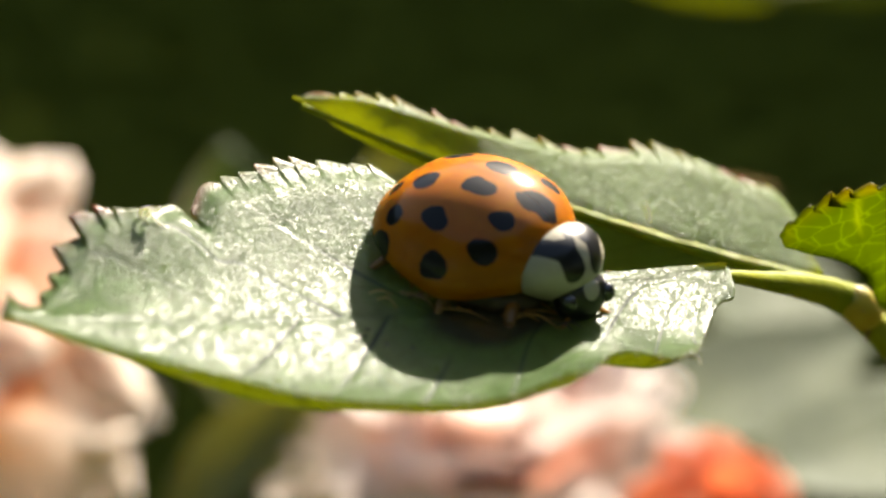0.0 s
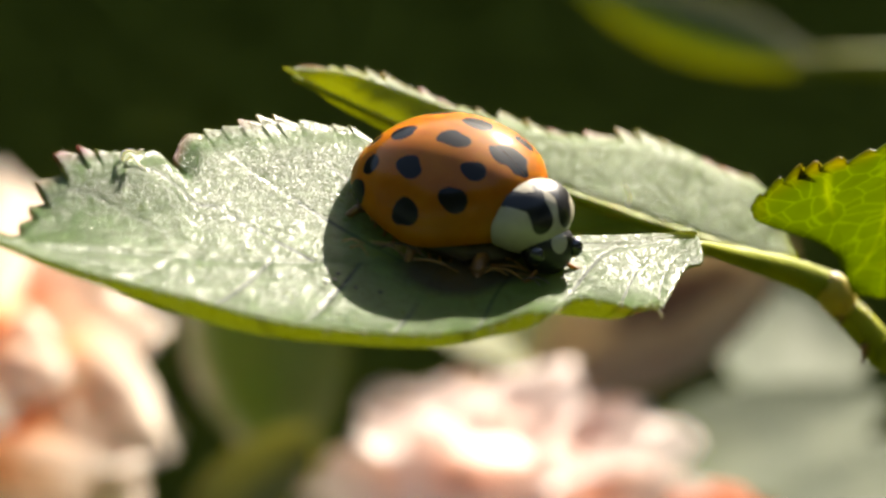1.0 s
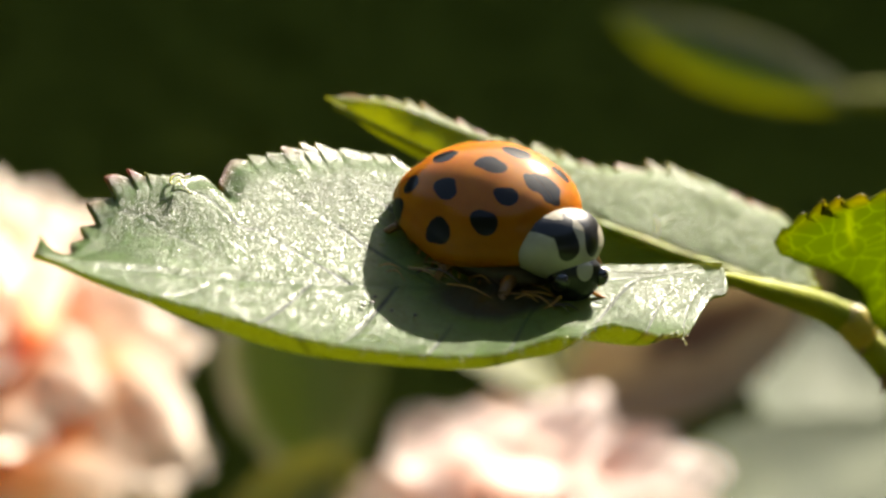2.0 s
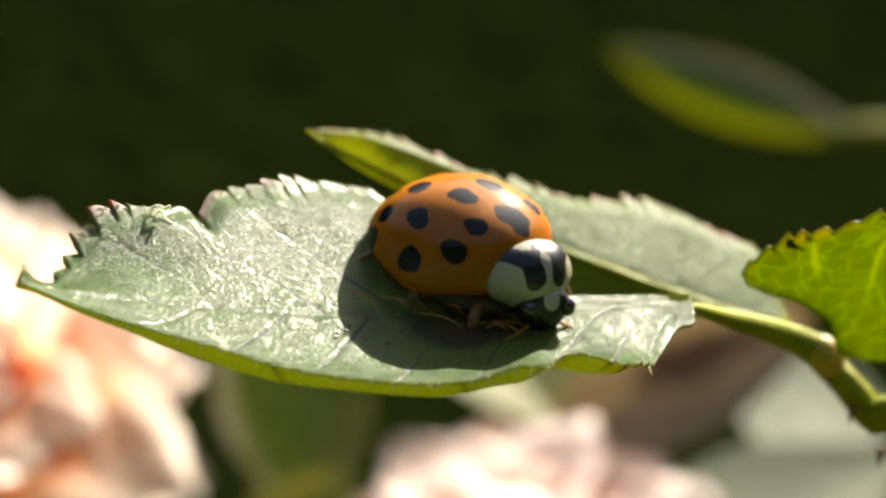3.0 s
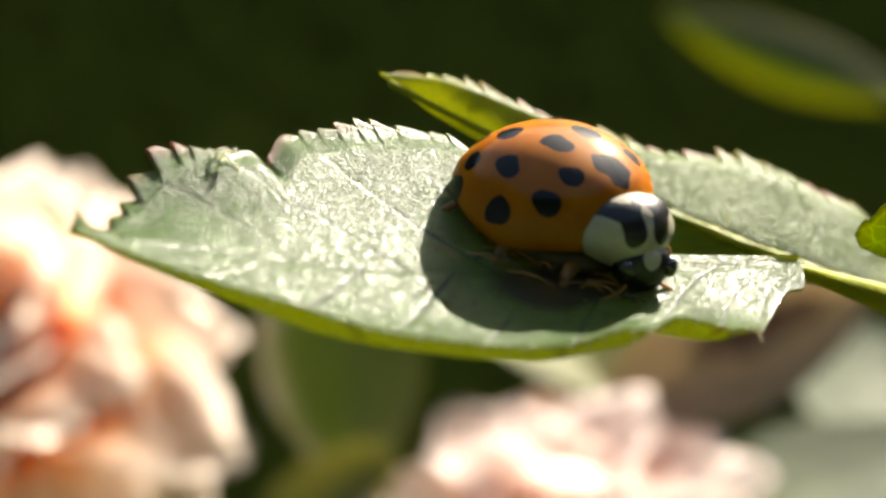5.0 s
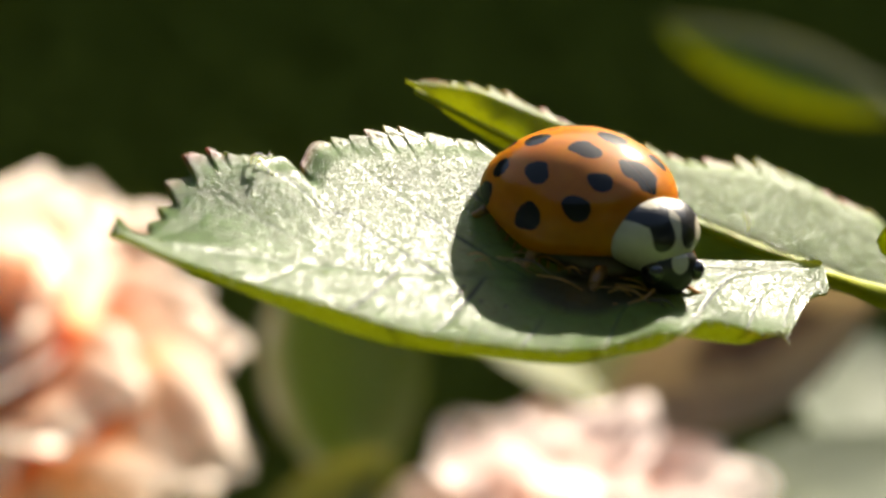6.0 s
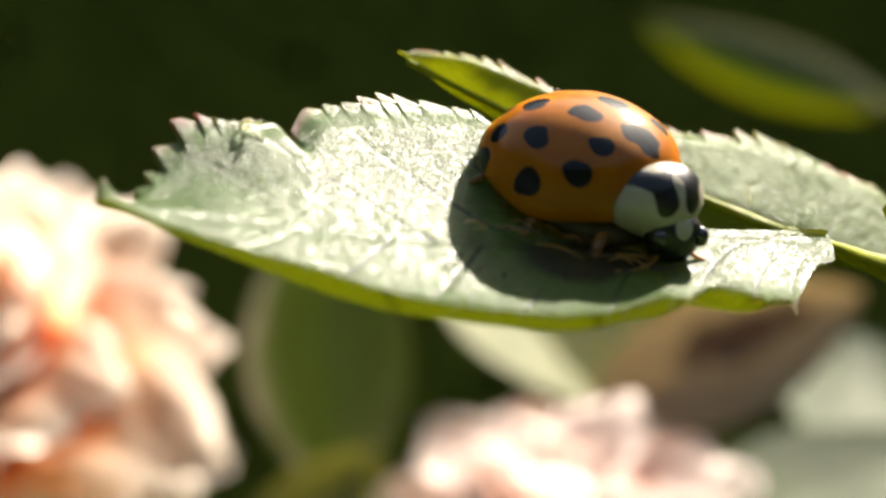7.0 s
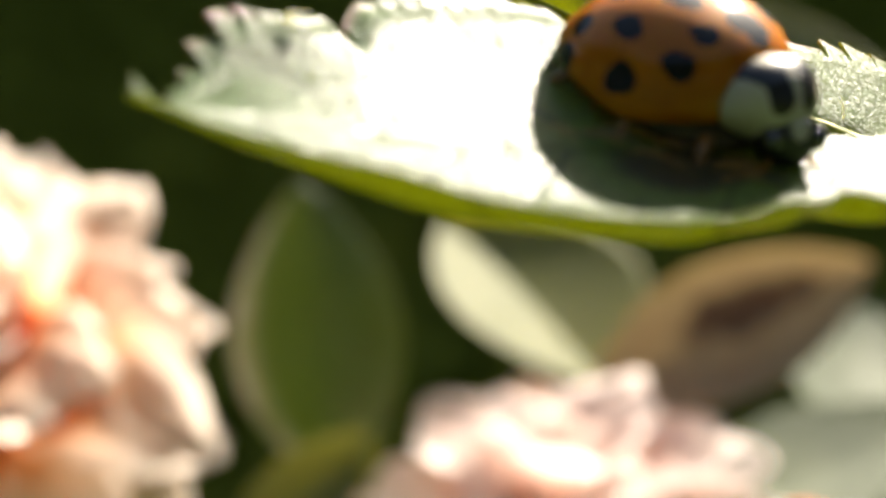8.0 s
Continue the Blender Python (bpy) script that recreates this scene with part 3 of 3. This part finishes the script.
    for x, y, z, k in ((11.75, 10.35, -8.35, 0.6), (12.5, 10.2, -9.25, 1.0), (13.6, 10.3, -10.9, 1.0)):
        p = part("prickle", tube([(0, 0, 0, 0.17), (-0.03, -0.1, -0.30, 0.09), (-0.10, -0.16, -0.62, 0.02)], sides=8), THORN, rose)
        p.matrix_basis = Matrix.Translation(Vector((x, y, z)) * MM) @ Matrix.Scale(k, 4)
    rng = random.Random(5)
    # crumbs of dirt on the blade beside the beetle
    for x, y, z in ((10.99, 0.59, -0.82), (10.78, 1.34, -0.80), (11.51, 1.09, -0.79), (11.2, 0.9, -0.81), (10.2, 1.6, -0.78)):
        r = rng.uniform(0.025, 0.06)
        part("speck", blob(r * 1.3, r, r * 0.6, (x, y, z + 0.02), seg=10, rings=6), BELLY, a, "dark crumb of dirt")
    for k in range(7):
        le = rng.uniform(0.25, 0.5)
        x, z = 11.75 + 0.12 * k, -7.55 - 0.17 * k
        part("hair", tube([(x, 10.7, z, 0.02), (x + 0.5 * le, 10.6, z + 0.5 * le, 0.016), (x + le, 10.5, z + le * rng.uniform(0.2, 0.8), 0.006)], sides=5, steps=4), HAIR, rose)
    # chewed fibres and dry scraps on the blade below the beetle
    for k in range(22):
        f = (k % 11) / 10
        x, y = 10.2 - 4.4 * f + rng.uniform(-0.3, 0.3), -1.35 + 1.9 * f + rng.uniform(-0.3, 0.9)
        le, turn, lift = rng.uniform(0.5, 1.3), 2.6 + rng.uniform(-0.5, 0.5), rng.uniform(0.03, 0.16)
        dx, dy = le * math.cos(turn), le * math.sin(turn)
        r = rng.uniform(0.010, 0.026)
        part("fibre", tube([(x, y, -0.64 - 0.05 * y, r), (x + dx * 0.5, y + dy * 0.5 + rng.uniform(-0.1, 0.1), -0.62 - 0.05 * y + lift, r * 1.2), (x + dx, y + dy, -0.64 - 0.05 * y, r * 0.5)], sides=6, steps=5), (PALP, BELLY, LEG, PALP)[k % 4], a, "loose chewed fibre")
    # a curl of pale fluff caught on the far margin, and loose hairs
    fluff = ((-9.30, 2.85, 0.10), (-9.25, 2.85, 0.34), (-9.05, 2.8, 0.42), (-8.90, 2.8, 0.34), (-8.75, 2.8, 0.42))
    part("fluff", tube([(*p, 0.04) for p in fluff], sides=6), HAIR, rose, "curl of pale plant fluff")
    part("fluff", tube([(-9.2, 2.85, 0.12, 0.025), (-9.05, 2.85, 0.24, 0.04), (-8.95, 2.8, 0.12, 0.03), (-8.7, 2.65, -0.08, 0.02)], sides=6), HAIR, rose)
    part("hair", tube([(5.15, 12.3, -4.40, 0.02), (5.25, 12.1, -4.65, 0.025), (5.22, 12.0, -5.0, 0.02)], sides=6), HAIR, rose)
    return rose


build_branch()


def build_cane():
    cane = part("rose_cane", tube([(32, 24, -60, 1.7), (44, 36, -130, 2.2), (52, 48, -260, 2.8), (56, 60, -420, 3.4), (56, 66, -602, 4.2)], steps=10, rough=0.08), CANE, None)
    cane.matrix_basis = Matrix.Translation(spot(0, 0, 0))
    tagged(cane, "old green-brown prickly rose cane rising from soil", "cane")


build_cane()


# ---- the blooms and leaves further back ----
def build_bloom(place, face, radius, material, label, seed, rows=((6, 0.50, 76), (7, 0.72, 56), (9, 0.92, 34), (9, 1.05, 10), (8, 1.0, -16)), slim=0.55, root=None, point=0.0):
    """A full-petalled rose: whorls of petals that open outwards, a green calyx and a stalk down to the soil."""
    rng = random.Random(seed)
    bloom = thing("rose_bloom", axes(spot(*place), face, (0.1, -0.3, 0.9)) @ Matrix.Rotation(radians(90), 4, "Y"), label, "rose")
    for count, size, lift in rows:
        for k in range(count):
            turn = 360 * (k + rng.uniform(-0.25, 0.25)) / count + 37 * lift
            le = radius * size * rng.uniform(0.92, 1.08)
            bm = petal(le, le * slim * rng.uniform(0.85, 1.15), curl=rng.uniform(0.15, 0.5), cup=rng.uniform(0.25, 0.4), ruffle=rng.uniform(0.06, 0.14), seed=rng.uniform(0, 50), point=point)
            p = part("petal", bm, material, bloom)
            p.matrix_basis = Matrix.Rotation(radians(turn), 4, "Z") @ Matrix.Translation((radius * 0.06 * MM, 0, 0)) @ Matrix.Rotation(radians(-lift + rng.uniform(-6, 6)), 4, "Y")
    part("calyx", blob(radius * 0.16, radius * 0.16, radius * 0.2, (0, 0, -radius * 0.14)), STEM, bloom, "green calyx")
    inv = bloom.matrix_basis.inverted()
    root = root or (place[0] + 6, place[1] + 12)
    line = [(0, 0, -radius * 0.2)]
    for f, r in ((0.15, 1), (0.5, 1.2), (1.0, 1.6)):
        z = place[2] + (-602 - place[2]) * f
        q = inv @ spot(place[0] + (root[0] - place[0]) * f ** 0.6, place[1] + (root[1] - place[1]) * f ** 0.6, z)
        line.append(tuple(q / MM))
    part("stalk", tube([(*p, r) for p, r in zip(line, (0.8, 1.0, 1.3, 1.8))], rough=0.06), STEM, bloom)
    return bloom


build_bloom((6.5, 108, -74.2), (0.05, -0.05, 1.0), 18.0, PINK, "full pale pink rose in bright sun", 3, root=(14, 118), rows=((5, 0.8, 84), (8, 0.96, 70), (9, 1.02, 52), (10, 1.06, 32), (9, 1.0, 6)))
build_bloom((-42.2, 112, -60.6), (-0.05, -0.42, 0.90), 22.5, PEACH, "full peach-orange rose with pale pointed petals", 8, root=(-44, 120), slim=0.6, point=0.03, rows=((6, 0.55, 82), (9, 0.78, 64), (11, 0.94, 44), (12, 1.0, 22), (11, 0.90, -4)))
build_bloom((22.6, 90, -65), (0.1, -0.5, 0.9), 7.0, CORAL, "small coral red rose half open", 12, root=(24, 112))


def build_spray(name, node, blades, label, root, bow=None):
    """A compound leaf: blades that meet at a node on a stalk that goes down to the soil."""
    ob = thing(name, Matrix.Translation(spot(*node)), label, "rose leaf")
    for ahead, up, length, half, mat, words, kw in blades:
        b = part("leaflet", leaflet(length, half, nu=90, nv=24, **kw), mat, ob, words)
        b.matrix_basis = axes(Vector((0, 0, 0)), ahead, up)
    r = Vector(root) - Vector(node)
    bend = bow or ((r.x * 0.1, r.y * 0.1, r.z * 0.08, 0.7), (r.x * 0.6, r.y * 0.6, r.z * 0.45, 1.2))
    part("stalk", tube([(0, 0, 0, 0.5), *bend, (r.x, r.y, r.z, 2.0)], rough=0.06), STEM, ob)
    return ob


build_spray("rose_leaf", (11.4, 118.5, -60.5), [
    ((0.912, 0.185, 0.365), (-0.2, -0.75, 0.6), 25, 6.2, FADED, "withered brown leaflet with a dark blotch", dict(teeth=0, tooth=0.0, cup=1.8, sag=0.9, seed=2.0, rim_wide=0.2, rim_even=0.6, blot_shade=(0.54, 0.22, 0.30, 0.38))),
    ((-0.5, 0.7, 0.35), (0.40, -0.17, 0.90), 24, 9.5, PALE, "pale yellow-green folded leaflet", dict(teeth=0, tooth=0.0, cup=0.0, cup_right=5.2, power_right=1.1, sag=0.0, ears=0.0, seed=5.0, rim_wide=0.2, rim_even=0.6))],
    "compound rose leaf with one brown and one pale leaflet", (16, 130, -602))
# sunlit crescent painted as a pale rim, almost only on the left margin
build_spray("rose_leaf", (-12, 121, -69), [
    ((-0.10, 0.30, 0.95), (0.1, -0.9, 0.3), 25, 7.6, DULL, "dull green leaflet, sunlit left margin painted pale", dict(teeth=0, tooth=0.0, cup=-0.5, power=2.0, cup_right=-3.0, power_right=1.3, sag=0.5, seed=9.0, rim_wide=0.42, rim_even=0.75, rim_right=0.1))],
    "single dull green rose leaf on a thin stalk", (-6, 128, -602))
build_spray("rose_leaf", (18.4, 110, -67.4), [
    ((0.897, 0.434, 0.085), (0.24, -0.20, 0.95), 28, 6.6, SILVER, "grey-green leaflet in sun", dict(teeth=0, tooth=0.0, cup=0.6, sag=0.3, seed=3.0))],
    "narrow grey-green rose leaf behind a coral bloom", (26, 116, -602))
build_spray("rose_leaf", (47.5, 108, -67.2), [
    ((-0.931, -0.362, 0.033), (0.24, -0.22, 0.95), 22, 7.0, SILVER, "broad pale grey-green leaflet in sun", dict(teeth=0, tooth=0.0, cup=0.5, sag=0.3, wide=0.7, seed=6.0))],
    "broad pale grey-green rose leaf in sun", (58, 112, -602))
build_spray("rose_leaf", (32.6, 124.0, -66.6), [
    ((0.330, 0.919, 0.217), (0.25, -0.20, 0.95), 19.6, 8.0, SILVER, "dim grey-green leaflet", dict(teeth=0, tooth=0.0, cup=1.5, sag=0.5, seed=13.0))],
    "dim upright grey-green rose leaf", (39, 146, -602))
build_spray("rose_leaf", (45.4, 178, -50.1), [
    ((-0.45, 0.89, -0.02), (-0.45, -0.70, 0.60), 48, 4.3, OLIVE, "long cupped olive leaflet, lit yellow-green margins painted bright", dict(teeth=0, tooth=0.0, cup=-1.2, sag=0.0, seed=11.0, rim_wide=0.85, rim_even=0.9))],
    "yellow-green rose leaf on a stalk", (110, 190, -602), bow=((8, -2, 0.2, 1.2), (26, -5, 0, 1.4), (48, -4, -6, 1.6), (60, 0, -60, 1.8)))

build_spray("rose_leaf", (-9.4, 105.2, -59.0), [
    ((-0.68, -0.63, -0.36), (0.25, -0.55, 0.8), 16, 3.2, PALE, "small olive green leaflet", dict(teeth=0, tooth=0.0, cup=0.8, sag=0.4, seed=4.0, rim_wide=0.5, rim_even=0.5))],
    "small olive green rose leaf beside a bloom", (-7, 124, -602), bow=((0.5, 2.5, -8, 0.5), (2, 12, -60, 0.9)))


# ---- the beetle ----
LONG_BACK, LONG_FRONT, WIDE, TALL, RIM = 3.0, 2.2, 2.75, 2.3, 0.75
# centres of the dark marks on one wing case, along and across, seen from above, and their radii
MARKS = [(0.68, 1.17, 0.29), (0.80, 1.93, 0.37), (-0.50, 0.62, 0.40), (-0.87, 1.88, 0.37), (-0.17, 2.60, 0.43),
         (-1.95, 0.85, 0.37), (-2.02, 1.86, 0.32), (-1.86, 2.28, 0.38), (-2.65, 0.90, 0.26), (1.02, 0.0, 0.50)]


def dome(x, y):
    """The height of the wing cases over a place, and how near it lies to the rim."""
    e = 2.25
    q = min(1.0, (abs(x / (LONG_FRONT if x > 0 else LONG_BACK)) ** e + abs(y / WIDE) ** e) ** (1 / e))
    return RIM + TALL * (1 - q ** 2.1) ** 0.52


def wing_case(side):
    """One half of the domed back; side is 1 for its left and -1 for its right."""
    bm = bmesh.new()
    mark = bm.verts.layers.float.new("mark")
    na, nr = 120, 80
    rows = []
    for i in range(na + 1):
        a = math.pi * i / na
        row = []
        for k in range(nr + 1):
            q = math.sin(0.5 * math.pi * k / nr)
            e = 2.25
            ca, sa = math.cos(a), math.sin(a)
            r = (abs(ca) ** e + abs(sa) ** e) ** (-1 / e)
            x = (LONG_FRONT if ca > 0 else LONG_BACK) * ca * r * q
            y = WIDE * sa * r * q
            z = RIM + TALL * max(0.0, 1 - q ** 2.1) ** 0.52
            x += 0.32 * (1 - q * q)
            front = smoothstep(0.0, LONG_FRONT, x)
            y *= 1 - 0.19 * front
            z += 0.55 * front * q * q
            flare = smoothstep(0.96, 1.0, q)
            y *= 1 + 0.025 * flare
            x *= 1 + 0.02 * flare
            v = bm.verts.new((x * MM, side * (y + 0.004) * MM, z * MM))
            m = 0.0
            for cx, cy, rad in MARKS:
                wob = 1 + 0.42 * noise.noise(Vector((x * 2.1, y * 2.1 + 9 * side, cx)))
                d = math.sqrt(((x - cx) * 0.85) ** 2 + (y - cy) ** 2 + (z - dome(cx, cy)) ** 2) / rad / wob
                m = max(m, 1 - smoothstep(0.90, 1.07, d))
            m = max(m, 0.35 * math.exp(-(y / 0.02) ** 2) * (q > 0.02))
            v[mark] = m
            row.append(v)
        rows.append(row)
    for i in range(na):
        for k in range(nr):
            f = (rows[i][k], rows[i][k + 1], rows[i + 1][k + 1], rows[i + 1][k])
            bm.faces.new(f if side > 0 else f[::-1])
    bmesh.ops.remove_doubles(bm, verts=bm.verts, dist=1e-7)
    bmesh.ops.recalc_face_normals(bm, faces=bm.faces)
    # a thin shell with an inner face
    geom = bmesh.ops.duplicate(bm, geom=bm.faces[:])
    inner = [g for g in geom["geom"] if isinstance(g, bmesh.types.BMVert)]
    for v in inner:
        v.co = Vector((v.co.x * 0.965, side * 0.00001 + v.co.y * 0.965, v.co.z - 0.00006))
        v[mark] = 0.0
    bmesh.ops.reverse_faces(bm, faces=[g for g in geom["geom"] if isinstance(g, bmesh.types.BMFace)])
    return bm


def pronotum():
    """The pale neck shield with its dark M, wider than long, sloping to the head."""
    bm = blob(1.0, 1.44, 1.0, seg=96, rings=64)
    mark = bm.verts.layers.float.new("mark")
    for v in bm.verts:
        x, y, z = v.co / MM
        x -= 0.32 * (y / 1.72) ** 2 - 0.15
        x += 0.28 * smoothstep(0.9, 1.65, abs(y))
        v.co = Vector((x, y, z - 0.22 * (y / 1.7) ** 2)) * MM
        a = abs(y)
        m = 0.0
        # outer arms from the hind corners run forward and in, inner arms run back to the middle
        for (ax, ay), (bx, by), rad in (((-0.42, 0.95), (-0.12, 0.66), 0.27), ((-0.08, 0.50), (0.50, 0.40), 0.31), ((-0.42, 0.12), (0.0, 0.32), 0.13)):
            t = min(1, max(0, ((x - ax) * (bx - ax) + (a - ay) * (by - ay)) / ((bx - ax) ** 2 + (by - ay) ** 2)))
            d = math.hypot(x - ax - t * (bx - ax), a - ay - t * (by - ay)) / rad
            m = max(m, 1 - smoothstep(0.8, 1.15, d))
        m = max(m, smoothstep(-0.30, -0.42, z))
        v[mark] = m
    return bm


def head_mesh():
    bm = blob(0.68, 0.84, 0.60, seg=64, rings=40)
    mark = bm.verts.layers.float.new("mark")
    for v in bm.verts:
        x, y, z = v.co / MM
        v.co = Vector((x, y, z - 0.35 * max(0, x))) * MM
        d = math.hypot(y / 0.30, (x - 0.10) / 0.30)
        v[mark] = smoothstep(0.75, 1.05, d) if z > 0 else 1.0
    return bm


def limb(points):
    return tube(points, sides=10, steps=6)


# the beetle's seat on the leaf
SEAT = Vector((-0.46, 5.1, -2.68))
HEADING = Vector((0.66, -0.75, 0.0))
LEAN = Vector((0.265, -0.277, 0.94)).normalized()     # it sits on the slope of the leaf


def seat_pose(turn, slip=0.0, slide=0.0):
    side = LEAN.cross(HEADING).normalized()
    ahead = side.cross(LEAN)
    m = Matrix((ahead, side, LEAN)).transposed().to_4x4()
    m.translation = spot(*(SEAT + slip * ahead + slide * side))
    return m @ pose(0, 0, 0, 0, 0, turn)


def build_beetle():
    bug = thing("ladybird", seat_pose(0), "orange ladybird with black spots and cream shield on a leaf", "ladybird")
    for side in (1, -1):
        w = part("wing_case", wing_case(side), WING, bug, "glossy orange wing case with black spots")
    belly = part("belly", blob(2.75, 2.5, 0.80, (-0.3, 0, 0.70), seg=48, rings=24), BELLY, bug, "dark brown underside")
    shield = part("neck_shield", pronotum(), SHIELD, bug, "cream neck shield with black M mark")
    shield.matrix_basis = pose(2.05 * MM, 0.0, 1.82 * MM, 0, 34, -15)
    head = part("head", head_mesh(), SHIELD, bug, "small black head with a cream face patch")
    head.matrix_basis = pose(2.98 * MM, -0.10 * MM, 1.24 * MM, 0, 26, -20)
    for side in (1, -1):
        part("eye", blob(0.28, 0.24, 0.30, (0.20, side * 0.66, 0.18), seg=24, rings=16), EYE, head, "glossy black eye")
        part("antenna", limb([(0.45, side * 0.45, -0.2, 0.06), (0.70, side * 0.85, -0.22, 0.05), (0.85, side * 1.3, -0.22, 0.045), (0.88, side * 1.65, -0.25, 0.05), (0.88, side * 1.85, -0.26, 0.085), (0.86, side * 2.0, -0.26, 0.04)]), PALP, head, "short brown clubbed antenna")
        part("palp", limb([(0.5, side * 0.2, -0.42, 0.07), (0.72, side * 0.28, -0.62, 0.08), (0.80, side * 0.26, -0.78, 0.11), (0.86, side * 0.24, -0.86, 0.03)]), PALP, head, "orange-brown mouth feeler")
        part("jaw", blob(0.2, 0.18, 0.16, (0.55, side * 0.14, -0.45), seg=20, rings=12), BELLY, head)
    legs = ((1.55, 1.0, (0.75, 1.25), 0), (0.2, 1.5, (0.30, 1.55), 1), (-1.2, 1.3, (-0.55, 1.45), 2))
    for x, y, (dx, dy), k in legs:
        for side in (1, -1):
            leg = part("leg", limb([(x, side * y * 0.55, 0.55, 0.22), (x + dx * 0.45, side * (y + dy * 0.45), 0.72, 0.21), (x + dx * 0.75, side * (y + dy * 0.8), 0.62, 0.15)]), LEG, bug, "bent brown leg")
            part("shin", limb([(x + dx * 0.75, side * (y + dy * 0.8), 0.62, 0.12), (x + dx * 1.05, side * (y + dy * 0.95), 0.32, 0.10), (x + dx * 1.25, side * (y + dy * 1.0), 0.10, 0.09)]), LEG, leg)
            part("foot", limb([(x + dx * 1.25, side * (y + dy * 1.0), 0.10, 0.08), (x + dx * 1.45, side * (y + dy * 1.08), 0.06, 0.09), (x + dx * 1.62, side * (y + dy * 1.12), 0.05, 0.05)]), LEG, leg)
    # pale hairs that stand out below the edge of the near wing case
    rng = random.Random(2)
    for k in range(13):
        x = -2.0 + 0.27 * k
        y = -WIDE * math.sqrt(max(0.0, 1 - (x / (2.2 if x > 0 else 3.0)) ** 2)) * 0.96
        part("hair", limb([(x, y * 0.9, 0.5, 0.03), (x + rng.uniform(0.1, 0.5), y - 0.1, 0.3, 0.03), (x + rng.uniform(0.5, 1.0), y - rng.uniform(0.15, 0.35), rng.uniform(0.1, 0.2), 0.012)]), PALP, belly, "fine amber hair")
    return bug


bug = build_beetle()


def motions():
    """The beetle shuffles round by a few degrees and settles: seconds, turn, slip ahead and to its left."""
    shuffle = [(0.0, 12.3, 0.23, -0.39), (0.5, 11.6, 0.20, -0.30), (1.0, 11.5, 0.11, -0.26), (1.5, 9.8, 0.05, -0.15), (2.0, 6.9, 0.02, -0.08),
               (2.7, 5.6, -0.02, -0.07), (3.5, 5.1, -0.04, -0.06), (4.0, 4.5, -0.01, 0.0), (4.5, 4.7, -0.03, 0.0), (5.0, 4.7, -0.02, 0.0),
               (6.5, 5.8, -0.08, 0.01), (7.0, 5.8, -0.10, 0.08), (7.5, 5.9, -0.15, 0.17), (8.0, 5.9, -0.16, 0.25)]
    walk(bug, [(t, seat_pose(turn, ahead, left)) for t, turn, ahead, left in shuffle])


motions()
